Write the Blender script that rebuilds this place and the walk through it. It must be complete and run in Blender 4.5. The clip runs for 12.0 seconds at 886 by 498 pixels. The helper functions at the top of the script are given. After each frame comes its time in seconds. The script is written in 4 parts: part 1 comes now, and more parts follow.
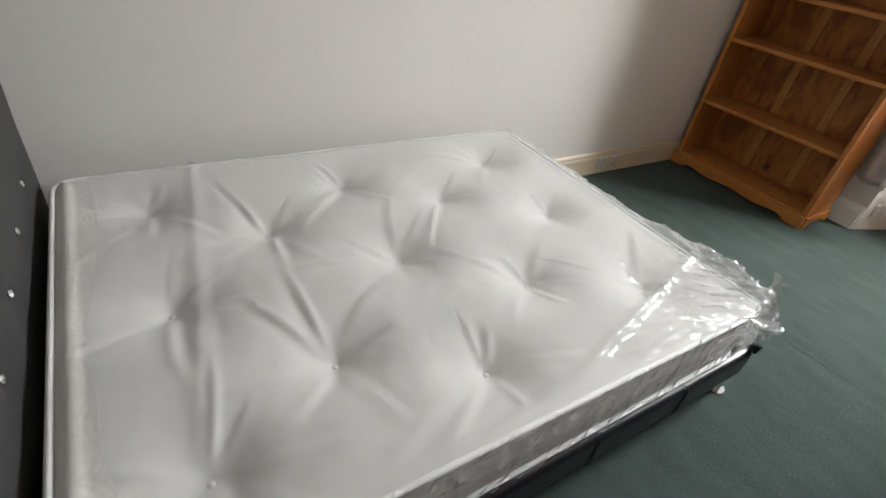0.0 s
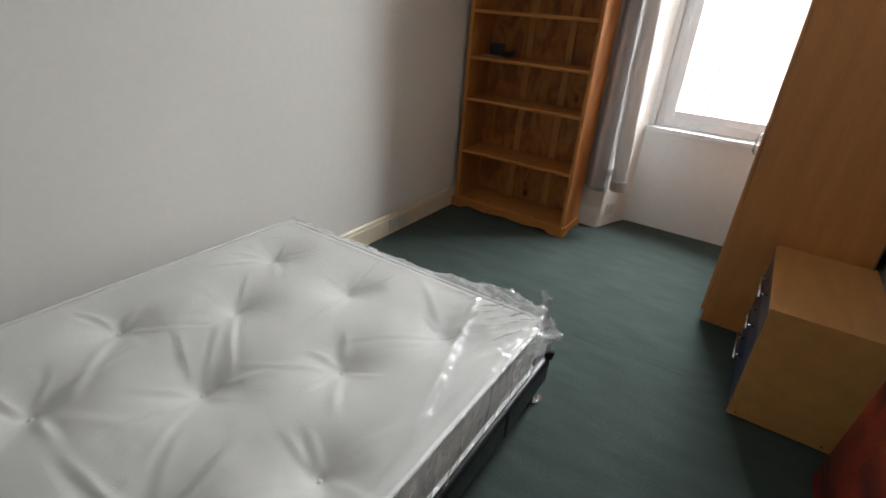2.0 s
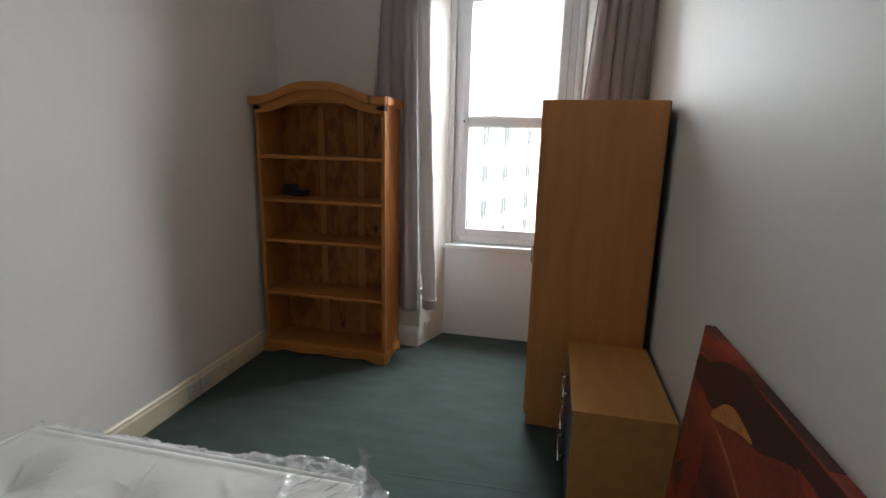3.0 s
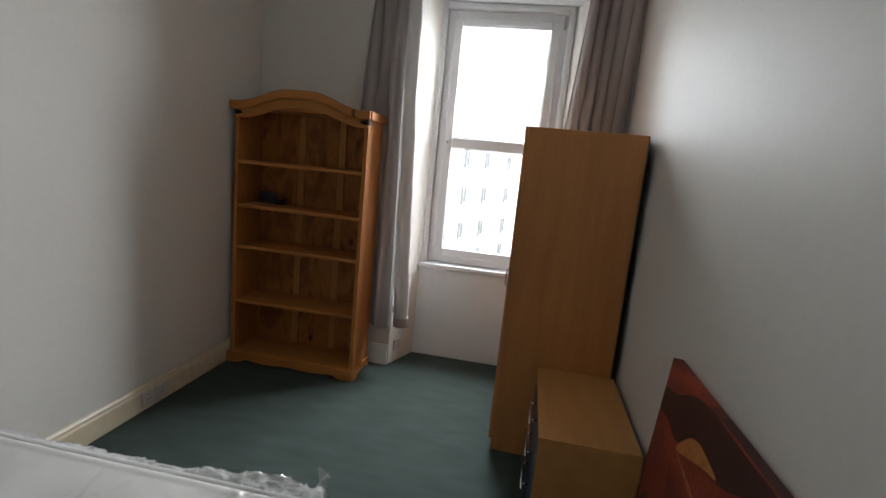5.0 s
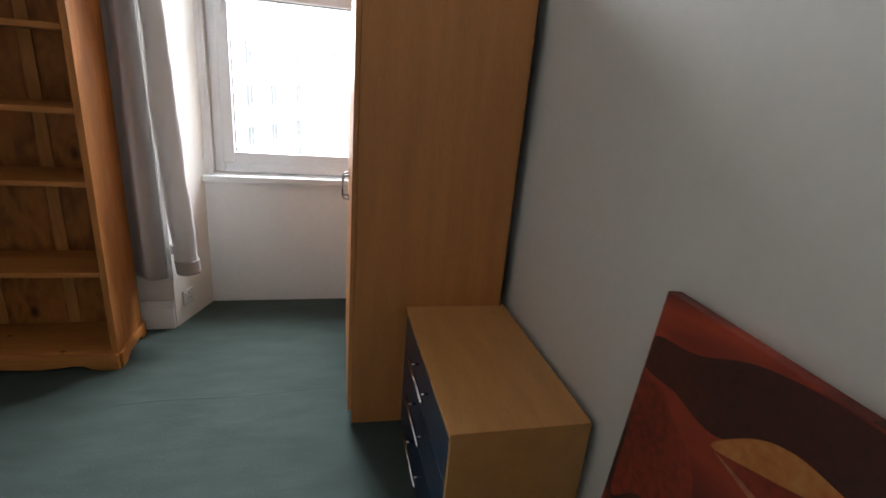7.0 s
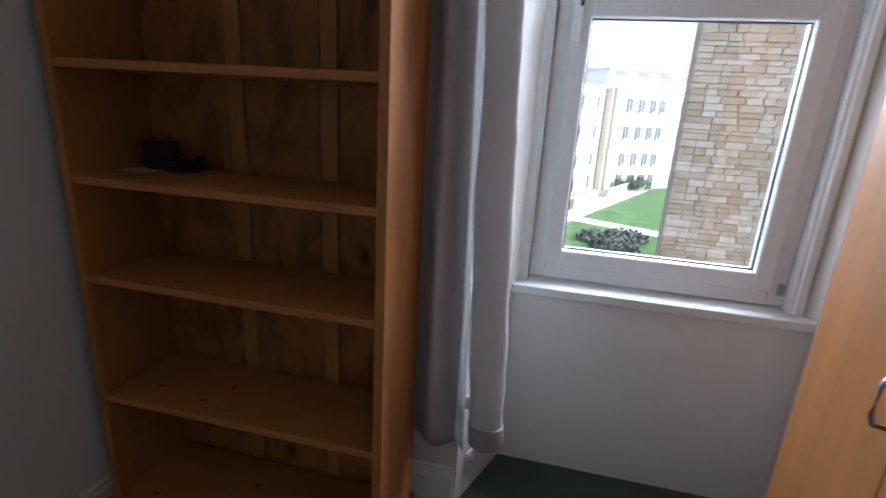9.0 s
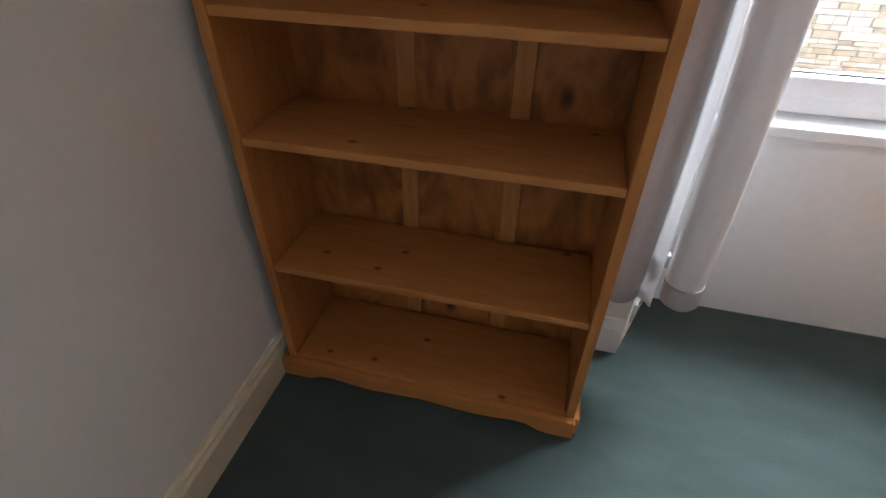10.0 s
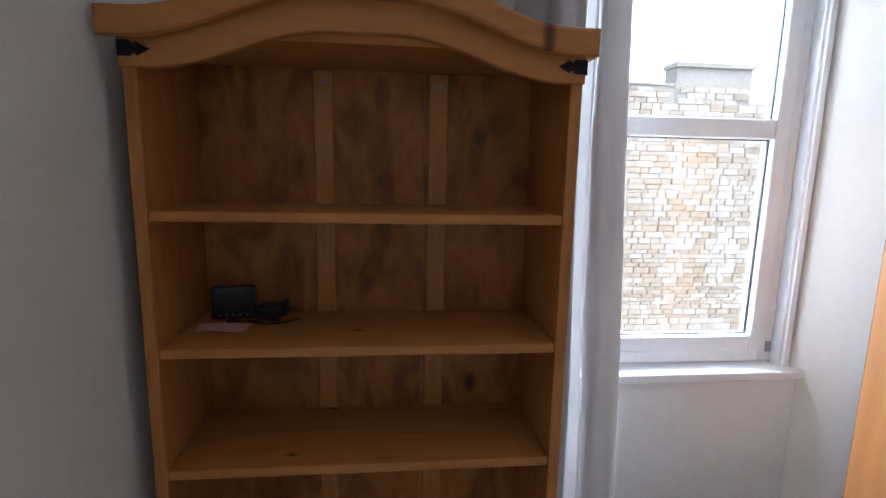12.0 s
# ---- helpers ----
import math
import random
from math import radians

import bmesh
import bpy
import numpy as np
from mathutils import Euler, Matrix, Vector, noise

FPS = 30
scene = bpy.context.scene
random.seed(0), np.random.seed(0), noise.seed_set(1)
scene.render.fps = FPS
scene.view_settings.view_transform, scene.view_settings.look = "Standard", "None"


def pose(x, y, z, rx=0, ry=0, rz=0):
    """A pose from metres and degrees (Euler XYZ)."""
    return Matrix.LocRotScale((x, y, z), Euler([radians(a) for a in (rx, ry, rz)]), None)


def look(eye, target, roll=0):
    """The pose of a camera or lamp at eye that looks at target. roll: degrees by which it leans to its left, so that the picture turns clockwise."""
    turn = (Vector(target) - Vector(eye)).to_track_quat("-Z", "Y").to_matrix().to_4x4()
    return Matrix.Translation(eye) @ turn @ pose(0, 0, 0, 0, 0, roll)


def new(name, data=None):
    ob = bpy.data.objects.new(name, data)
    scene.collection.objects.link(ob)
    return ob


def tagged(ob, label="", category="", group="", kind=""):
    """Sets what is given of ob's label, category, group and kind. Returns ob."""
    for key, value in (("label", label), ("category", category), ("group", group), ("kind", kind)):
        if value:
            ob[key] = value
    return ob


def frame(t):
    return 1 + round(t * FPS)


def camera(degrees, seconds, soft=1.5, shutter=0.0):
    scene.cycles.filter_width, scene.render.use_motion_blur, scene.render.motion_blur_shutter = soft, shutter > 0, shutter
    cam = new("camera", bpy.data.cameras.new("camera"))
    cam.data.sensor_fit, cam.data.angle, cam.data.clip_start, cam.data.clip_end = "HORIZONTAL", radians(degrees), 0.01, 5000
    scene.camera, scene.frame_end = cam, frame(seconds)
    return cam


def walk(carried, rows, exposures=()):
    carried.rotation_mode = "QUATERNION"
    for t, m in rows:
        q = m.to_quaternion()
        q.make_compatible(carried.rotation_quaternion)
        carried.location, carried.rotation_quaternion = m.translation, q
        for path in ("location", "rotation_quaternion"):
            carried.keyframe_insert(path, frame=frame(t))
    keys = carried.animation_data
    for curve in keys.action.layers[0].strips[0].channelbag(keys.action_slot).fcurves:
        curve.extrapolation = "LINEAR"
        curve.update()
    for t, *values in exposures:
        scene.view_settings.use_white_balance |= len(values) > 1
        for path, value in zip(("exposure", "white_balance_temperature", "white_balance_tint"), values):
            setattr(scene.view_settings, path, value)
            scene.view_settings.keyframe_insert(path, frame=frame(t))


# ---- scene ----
cam = camera(83.9, 12.0, shutter=0.15)
PATH = [
    (0, (1.814, -3.205, 1.293), (0.508, -2.232, 0.133), 9.7),
    (0.5, (1.861, -3.246, 1.29), (0.631, -2.361, -0.015), 7.3),
    (1, (1.894, -3.225, 1.309), (0.665, -2.268, 0.053), 3.8),
    (1.5, (1.88, -3.179, 1.345), (0.737, -1.956, 0.25), 4.1),
    (2, (1.891, -3.152, 1.412), (0.951, -1.626, 0.524), 4.6),
    (2.5, (1.934, -3.063, 1.481), (1.298, -1.272, 0.857), 2.7),
    (3, (1.964, -3.007, 1.514), (1.548, -1.098, 1.088), 1.4),
    (5, (1.956, -2.995, 1.506), (1.633, -1.051, 1.164), 5.6),
    (5.5, (1.933, -2.963, 1.372), (1.779, -1.04, 0.846), 10.6),
    (6, (1.873, -2.661, 1.319), (2.102, -0.785, 0.664), 7.5),
    (6.5, (1.835, -2.419, 1.318), (2.339, -0.614, 0.617), 4.6),
    (8.5, (1.508, -1.222, 1.369), (1.416, 0.736, 0.97), 5.1),
    (9, (1.284, -1.022, 1.348), (0.862, 0.847, 0.775), 3.3),
    (9.5, (0.996, -0.894, 1.344), (0.317, 0.743, 0.418), 3.4),
    (10, (0.747, -0.886, 1.329), (0.364, 0.639, 0.093), 0.7),
    (10.5, (0.564, -0.942, 1.36), (0.529, 0.644, 0.142), 0.5),
    (11, (0.533, -0.988, 1.451), (0.596, 0.85, 0.665), 1.0),
    (11.5, (0.523, -1.014, 1.481), (0.63, 0.931, 1.027), 1.1),
    (12, (0.529, -1.029, 1.495), (0.732, 0.934, 1.173), 1.2),
]
walk(cam, [(t, look(eye, target, roll)) for t, eye, target, roll in PATH],
     exposures=[(0, 2.9, 6600, 10), (1, 2.65, 6550, 10), (2, 2.5, 6500, 10), (2.5, 2.25, 6450, 10), (3, 2.05, 6400, 10), (5, 1.95, 6400, 10), (6, 2.15, 6450, 10), (6.5, 2.4, 6450, 10),
                (8.5, 1.9, 5550, 10), (9, 1.7, 5450, 10), (9.5, 1.85, 5550, 10), (10, 2.9, 5850, 10), (10.5, 3.15, 5750, 10), (11, 3.0, 5550, 10), (12, 2.7, 5400, 10)])

# ---- world, sun and lights ----
world = bpy.data.worlds.new("world")
scene.world = world
world.use_nodes = True
wt = world.node_tree
sky = wt.nodes.new("ShaderNodeTexSky")
sky.sky_type, sky.sun_disc = "NISHITA", False
sky.sun_elevation, sky.sun_rotation = radians(49), radians(107)
sky.dust_density, sky.ozone_density, sky.air_density = 4.0, 1.0, 1.2
cloud = wt.nodes.new("ShaderNodeHueSaturation")  # overcast: the blue washed out
cloud.inputs["Saturation"].default_value = 0.2
wt.links.new(sky.outputs[0], cloud.inputs["Color"])
wt.links.new(cloud.outputs[0], wt.nodes["Background"].inputs[0])
wt.nodes["Background"].inputs[1].default_value = 0.15
sun = new("sun", bpy.data.lights.new("sun", "SUN"))
sun.data.energy, sun.data.angle, sun.data.color = 0.75, radians(15), (1.0, 0.97, 0.93)
sun.matrix_basis = look((10, -3, 12), (0, 0, 0))
# added area lamp outside the window, standing in for daylight of the open sky
daylight = new("window_daylight", bpy.data.lights.new("window_daylight", "AREA"))
daylight.data.shape, daylight.data.size, daylight.data.size_y = "RECTANGLE", 1.8, 2.0
daylight.data.energy, daylight.data.color = 92.0, (0.925, 0.965, 1.0)
daylight.matrix_basis = look((1.95, 1.75, 2.2), (0.95, -1.4, 0.35))


# ---- materials ----
def mat(name, base, rough=0.6, metal=0.0, var=0.12, scale=4.0, fine=60.0, bump=0.1, stretch=(1, 1, 1), island=0.0, spec=0.5, second=None):
    m = bpy.data.materials.new(name)
    m.use_nodes = True
    n, l = m.node_tree.nodes, m.node_tree.links
    b = n["Principled BSDF"]
    tc = n.new("ShaderNodeTexCoord")
    mp = n.new("ShaderNodeMapping")
    mp.inputs["Scale"].default_value = stretch
    l.new(tc.outputs["Object"], mp.inputs[0])
    big, small = n.new("ShaderNodeTexNoise"), n.new("ShaderNodeTexNoise")
    big.inputs["Scale"].default_value, small.inputs["Scale"].default_value = scale, fine
    big.inputs["Detail"].default_value, small.inputs["Detail"].default_value = 5, 3
    for k in (big, small):
        l.new(mp.outputs[0], k.inputs["Vector"])
    s2 = second or tuple(c * (1 - 2.2 * var) for c in base)
    ramp = n.new("ShaderNodeMix")
    ramp.data_type = "RGBA"
    ramp.inputs[6].default_value = (*tuple(min(1, c * (1 + 0.6 * var)) for c in base), 1)
    ramp.inputs[7].default_value = (*s2, 1)
    mix = n.new("ShaderNodeMath")
    mix.operation = "MULTIPLY_ADD"
    mix.inputs[1].default_value, mix.inputs[2].default_value = 0.45, 0.0
    l.new(small.outputs[0], mix.inputs[0])
    add = n.new("ShaderNodeMath")
    add.operation = "MULTIPLY_ADD"
    add.inputs[1].default_value = 0.75
    l.new(big.outputs[0], add.inputs[0])
    l.new(mix.outputs[0], add.inputs[2])
    fit_range = n.new("ShaderNodeMapRange")
    fit_range.inputs[1].default_value, fit_range.inputs[2].default_value = 0.4, 0.8
    l.new(add.outputs[0], fit_range.inputs[0])
    l.new(fit_range.outputs[0], ramp.inputs[0])
    out = ramp.outputs[2]
    if island:
        info = n.new("ShaderNodeObjectInfo")
        geo = n.new("ShaderNodeNewGeometry")
        sm = n.new("ShaderNodeMath")
        l.new(info.outputs["Random"], sm.inputs[0])
        l.new(geo.outputs["Random Per Island"], sm.inputs[1])
        fr = n.new("ShaderNodeMath")
        fr.operation = "FRACT"
        l.new(sm.outputs[0], fr.inputs[0])
        hsv = n.new("ShaderNodeHueSaturation")
        mr = n.new("ShaderNodeMapRange")
        mr.inputs[3].default_value, mr.inputs[4].default_value = 1 - island, 1 + island
        l.new(fr.outputs[0], mr.inputs[0])
        l.new(mr.outputs[0], hsv.inputs["Value"])
        mr2 = n.new("ShaderNodeMapRange")
        mr2.inputs[3].default_value, mr2.inputs[4].default_value = 1.25, 0.6
        l.new(fr.outputs[0], mr2.inputs[0])
        l.new(mr2.outputs[0], hsv.inputs["Saturation"])
        l.new(out, hsv.inputs["Color"])
        out = hsv.outputs[0]
    l.new(out, b.inputs["Base Color"])
    b.inputs["Roughness"].default_value, b.inputs["Metallic"].default_value = rough, metal
    b.inputs["Specular IOR Level"].default_value = spec
    if bump:
        bp = n.new("ShaderNodeBump")
        bp.inputs["Strength"].default_value, bp.inputs["Distance"].default_value = bump, 0.01
        l.new(add.outputs[0], bp.inputs["Height"])
        l.new(bp.outputs[0], b.inputs["Normal"])
    return m


def pine(name, axis, base=(0.52, 0.212, 0.056), dark=(0.17, 0.055, 0.012), across=5.0, along=0.8, rings=42, streak=0.2, flat=False):
    """Lacquered pine with grain along the axis and a few knots."""
    m = bpy.data.materials.new(name)
    m.use_nodes = True
    n, l = m.node_tree.nodes, m.node_tree.links
    b = n["Principled BSDF"]
    tc, mp = n.new("ShaderNodeTexCoord"), n.new("ShaderNodeMapping")
    info = n.new("ShaderNodeObjectInfo")
    off = n.new("ShaderNodeVectorMath")
    off.operation = "MULTIPLY_ADD"
    sc = [across] * 3
    sc[axis] = along
    off.inputs[0].default_value = (7.3, 3.1, 5.7)
    l.new(info.outputs["Random"], off.inputs[1])
    l.new(tc.outputs["Object"], off.inputs[2])
    l.new(off.outputs[0], mp.inputs[0])
    mp.inputs["Scale"].default_value = sc
    g1 = n.new("ShaderNodeTexNoise")
    g1.inputs["Scale"].default_value, g1.inputs["Detail"].default_value, g1.inputs["Distortion"].default_value = 2.0, 6, 0.6
    g2 = n.new("ShaderNodeTexNoise")
    g2.inputs["Scale"].default_value, g2.inputs["Detail"].default_value = 12, 3
    for k in (g1, g2):
        l.new(mp.outputs[0], k.inputs["Vector"])
    ring = n.new("ShaderNodeMath")
    ring.operation = "SINE"
    mul = n.new("ShaderNodeMath")
    mul.operation = "MULTIPLY"
    mul.inputs[1].default_value = rings
    l.new(g1.outputs[0], mul.inputs[0])
    l.new(mul.outputs[0], ring.inputs[0])
    mr = n.new("ShaderNodeMapRange")
    mr.inputs[1].default_value, mr.inputs[2].default_value, mr.inputs[3].default_value, mr.inputs[4].default_value = -1, 1, 0.05, 0.05 + streak
    l.new(ring.outputs[0], mr.inputs[0])
    addn = n.new("ShaderNodeMath")
    addn.operation = "MULTIPLY_ADD"
    addn.inputs[1].default_value = 0.55
    l.new(g2.outputs[0], addn.inputs[0])
    l.new(mr.outputs[0], addn.inputs[2])
    sub = n.new("ShaderNodeMath")
    sub.operation = "SUBTRACT"
    sub.inputs[1].default_value = 0.2
    l.new(addn.outputs[0], sub.inputs[0])
    col = n.new("ShaderNodeMix")
    col.data_type = "RGBA"
    col.inputs[6].default_value, col.inputs[7].default_value = (*base, 1), (*dark, 1)
    l.new(sub.outputs[0], col.inputs[0])
    # knots
    mp2 = n.new("ShaderNodeMapping")
    sk = [4.6, 4.6, 4.6]
    sk[axis] = 3.0
    mp2.inputs["Scale"].default_value = sk
    l.new(off.outputs[0], mp2.inputs[0])
    vor = n.new("ShaderNodeTexVoronoi")
    vor.inputs["Scale"].default_value = 1.0
    if flat:  # knots spread over the face of the board
        vor.voronoi_dimensions = "2D"
        mp2.inputs["Rotation"].default_value = (radians(90) if axis == 2 else 0.0, 0, 0)
    l.new(mp2.outputs[0], vor.inputs["Vector"])
    km = n.new("ShaderNodeMapRange")
    km.inputs[1].default_value, km.inputs[2].default_value, km.inputs[3].default_value, km.inputs[4].default_value = (0.015, 0.05, 0.85, 0) if flat else (0.06, 0.13, 1, 0)
    l.new(vor.outputs["Distance"], km.inputs[0])
    kc = n.new("ShaderNodeMix")
    kc.data_type = "RGBA"
    kc.inputs[7].default_value = (0.07, 0.025, 0.008, 1)
    l.new(km.outputs[0], kc.inputs[0])
    l.new(col.outputs[2], kc.inputs[6])
    l.new(kc.outputs[2], b.inputs["Base Color"])
    b.inputs["Roughness"].default_value = 0.52
    b.inputs["Specular IOR Level"].default_value = 0.25
    bp = n.new("ShaderNodeBump")
    bp.inputs["Strength"].default_value, bp.inputs["Distance"].default_value = 0.2, 0.004
    l.new(addn.outputs[0], bp.inputs["Height"])
    l.new(bp.outputs[0], b.inputs["Normal"])
    return m


M_WALL = mat("wall_paint", (0.74, 0.715, 0.67), 0.6, var=0.025, scale=1.3, fine=35, bump=0.08)
M_REVEAL = mat("reveal_paint", (0.80, 0.82, 0.83), 0.5, var=0.03, scale=2, fine=30, bump=0.12)
M_CEIL = mat("ceiling_paint", (0.8, 0.79, 0.77), 0.7, var=0.02, scale=1.5, bump=0.05)
M_SKIRT = mat("cream_gloss_paint", (0.72, 0.63, 0.46), 0.32, var=0.06, scale=5, fine=25, bump=0.06)
M_CARPET = mat("green_carpet", (0.066, 0.088, 0.079), 0.95, var=0.2, scale=5.5, fine=180, bump=0.6, stretch=(0.8, 2.2, 1), spec=0.08, second=(0.054, 0.072, 0.065))
M_BASE = mat("black_leatherette", (0.012, 0.0115, 0.015), 0.3, var=0.2, scale=14, fine=160, bump=0.25, spec=0.45)
M_VELVET = mat("grey_velvet", (0.042, 0.040, 0.041), 0.85, var=0.14, scale=5, fine=200, bump=0.15)
M_TICK = mat("mattress_ticking", (0.76, 0.745, 0.70), 0.75, var=0.05, scale=6, fine=90, bump=0.12)
# woven swirls of the ticking
tn, tl = M_TICK.node_tree.nodes, M_TICK.node_tree.links
tc0, tv, tm, ts, tb = tn.new("ShaderNodeTexCoord"), tn.new("ShaderNodeTexVoronoi"), tn.new("ShaderNodeMath"), tn.new("ShaderNodeMath"), tn.new("ShaderNodeBump")
tv.inputs["Scale"].default_value = 9.0
tm.operation, tm.inputs[1].default_value, ts.operation = "MULTIPLY", 48.0, "SINE"
tb.inputs["Strength"].default_value, tb.inputs["Distance"].default_value = 0.07, 0.002
tl.new(tc0.outputs["Object"], tv.inputs["Vector"])
tl.new(tv.outputs["Distance"], tm.inputs[0])
tl.new(tm.outputs[0], ts.inputs[0])
tl.new(ts.outputs[0], tb.inputs["Height"])
tl.new(tb.outputs[0], tn["Principled BSDF"].inputs["Normal"])
M_PIPE = mat("white_piping", (0.82, 0.81, 0.78), 0.6, var=0.05, scale=30, fine=200, bump=0.2)
M_CHROME = mat("chrome", (0.8, 0.8, 0.8), 0.16, 1.0, var=0.03, bump=0.0)
M_STEEL = mat("brushed_steel", (0.45, 0.45, 0.47), 0.3, 1.0, var=0.05, bump=0.03)
M_BEECH = mat("beech_laminate", (0.55, 0.225, 0.066), 0.45, var=0.1, scale=3, fine=50, bump=0.03, stretch=(6, 6, 0.5))
M_OAKTOP = mat("light_beech_laminate", (0.62, 0.31, 0.10), 0.42, var=0.07, scale=3, fine=50, bump=0.02, stretch=(6, 1, 6))
M_EDGE = mat("pale_edging", (0.62, 0.46, 0.28), 0.4, var=0.08, scale=5, bump=0.02)
M_DARK = mat("dark_gap_board", (0.05, 0.035, 0.025), 0.7, var=0.1, bump=0.05)
M_BLUE = mat("blue_laminate", (0.02, 0.035, 0.085), 0.3, var=0.08, scale=4, bump=0.02)
M_CURTAIN = mat("taupe_curtain_cloth", (0.63, 0.575, 0.555), 0.85, var=0.1, scale=4, fine=250, bump=0.25, stretch=(1, 1, 0.4))
# the curtain's edge in a paler colour, with the window's light painted in
M_CURTAIN_LIT = mat("daylit_curtain_cloth", (0.76, 0.74, 0.735), 0.85, var=0.07, scale=5, fine=220, bump=0.2)
M_PVC = mat("white_upvc", (0.78, 0.79, 0.80), 0.28, var=0.03, scale=4, bump=0.02)
M_SEAL = mat("black_rubber_seal", (0.02, 0.02, 0.02), 0.6, bump=0.0)
M_IRON = mat("black_iron", (0.015, 0.014, 0.014), 0.55, 0.6, var=0.2, scale=40, bump=0.2)
M_SOCKET = mat("grey_white_plastic", (0.60, 0.58, 0.56), 0.4, var=0.04, bump=0.0)
M_BLACKP = mat("black_plastic", (0.012, 0.012, 0.013), 0.3, var=0.1, bump=0.05)
M_PAPER = mat("pink_paper", (0.74, 0.42, 0.36), 0.8, var=0.06, scale=30, bump=0.05)
M_GREYTRIM = mat("grey_plastic_clip", (0.33, 0.33, 0.34), 0.5, bump=0.05)
M_STONE = mat("sandstone_block", (0.33, 0.28, 0.215), 0.9, var=0.25, scale=5, fine=30, bump=0.6, island=0.22, second=(0.22, 0.185, 0.14))
M_MORTAR = mat("lime_mortar", (0.27, 0.25, 0.215), 0.95, var=0.15, scale=8, bump=0.5)
M_SLATE = mat("grey_slate", (0.16, 0.17, 0.18), 0.7, var=0.2, scale=6, bump=0.3)
M_RENDER = mat("white_render", (0.80, 0.79, 0.76), 0.85, var=0.05, scale=0.4, fine=5, bump=0.1)
M_BUFF = mat("buff_render", (0.62, 0.54, 0.40), 0.85, var=0.06, scale=0.5, fine=5, bump=0.1)
M_WINDARK = mat("window_glass_dark", (0.10, 0.12, 0.14), 0.12, var=0.1, bump=0.0)
M_WINFAR = mat("far_window_glass", (0.2, 0.22, 0.24), 0.2, var=0.15, bump=0.0)
M_WINPALE = mat("pale_reflecting_glass", (0.42, 0.45, 0.47), 0.15, var=0.1, bump=0.0)
M_GRASS = mat("lawn_grass", (0.085, 0.17, 0.045), 0.9, var=0.25, scale=0.6, fine=25, bump=0.8)
M_PAVE = mat("pale_paving", (0.55, 0.52, 0.46), 0.85, var=0.1, scale=0.8, fine=10, bump=0.2)
M_GROUND = mat("gravel_ground", (0.30, 0.29, 0.25), 0.95, var=0.15, scale=0.05, fine=2, bump=0.2)
M_LEAF = mat("hedge_leaves", (0.07, 0.14, 0.03), 0.7, var=0.3, scale=3, bump=0.2, island=0.4)
M_LEAFG = mat("grey_shrub_leaves", (0.12, 0.13, 0.11), 0.7, var=0.3, scale=3, bump=0.2, island=0.35)
M_FENCE = mat("brown_timber", (0.20, 0.13, 0.085), 0.8, var=0.2, scale=3, bump=0.2)
M_PINE_X, M_PINE_Z = pine("pine_along", 0, rings=20, streak=0.11, flat=True), pine("pine_upright", 2, rings=30, streak=0.16)
M_PINE_BACK = pine("pine_back_board", 2, (0.46, 0.172, 0.042), (0.07, 0.023, 0.006), 3.4, 1.5, 22, 0.45)
M_PINE_PALE = pine("pale_pine_strip", 2, (0.54, 0.24, 0.07), (0.28, 0.11, 0.028))
M_COPPER = mat("dull_metal", (0.4, 0.4, 0.4), 0.4, 0.8, bump=0.0)

for m, c, share in ((M_CURTAIN, (0.50, 0.45, 0.43, 1), 0.4), (M_CURTAIN_LIT, (0.8, 0.79, 0.78, 1), 0.4)):
    n, l = m.node_tree.nodes, m.node_tree.links
    tr, mx = n.new("ShaderNodeBsdfTranslucent"), n.new("ShaderNodeMixShader")
    tr.inputs[0].default_value = c
    mx.inputs[0].default_value = share
    l.new(n["Principled BSDF"].outputs[0], mx.inputs[1])
    l.new(tr.outputs[0], mx.inputs[2])
    l.new(mx.outputs[0], n["Material Output"].inputs[0])

M_GLASS = bpy.data.materials.new("window_glass")
M_GLASS.use_nodes = True
gn, gl = M_GLASS.node_tree.nodes, M_GLASS.node_tree.links
gt, gg, gm = gn.new("ShaderNodeBsdfTransparent"), gn.new("ShaderNodeBsdfGlossy"), gn.new("ShaderNodeMixShader")
gg.inputs["Roughness"].default_value = 0.02
gm.inputs[0].default_value = 0.06
gl.new(gt.outputs[0], gm.inputs[1])
gl.new(gg.outputs[0], gm.inputs[2])
gl.new(gm.outputs[0], gn["Material Output"].inputs[0])

# thin clear polythene, creased
M_POLY = bpy.data.materials.new("clear_polythene")
M_POLY.use_nodes = True
pn, pl = M_POLY.node_tree.nodes, M_POLY.node_tree.links
pt, pg, pd = pn.new("ShaderNodeBsdfTransparent"), pn.new("ShaderNodeBsdfGlossy"), pn.new("ShaderNodeBsdfDiffuse")
pm1, pm2 = pn.new("ShaderNodeMixShader"), pn.new("ShaderNodeMixShader")
pt.inputs[0].default_value = (0.97, 0.97, 0.97, 1)
pg.inputs["Roughness"].default_value = 0.2
pd.inputs[0].default_value = (0.8, 0.8, 0.8, 1)
ptc, pno, pbp = pn.new("ShaderNodeTexCoord"), pn.new("ShaderNodeTexNoise"), pn.new("ShaderNodeBump")
pno.inputs["Scale"].default_value, pno.inputs["Detail"].default_value, pno.inputs["Distortion"].default_value = 14, 4, 1.6
pbp.inputs["Strength"].default_value, pbp.inputs["Distance"].default_value = 0.42, 0.012
pl.new(ptc.outputs["Object"], pno.inputs["Vector"])
pl.new(pno.outputs[0], pbp.inputs["Height"])
pl.new(pbp.outputs[0], pg.inputs["Normal"])
lw = pn.new("ShaderNodeFresnel")
lw.inputs["IOR"].default_value = 1.45
pl.new(pbp.outputs[0], lw.inputs["Normal"])
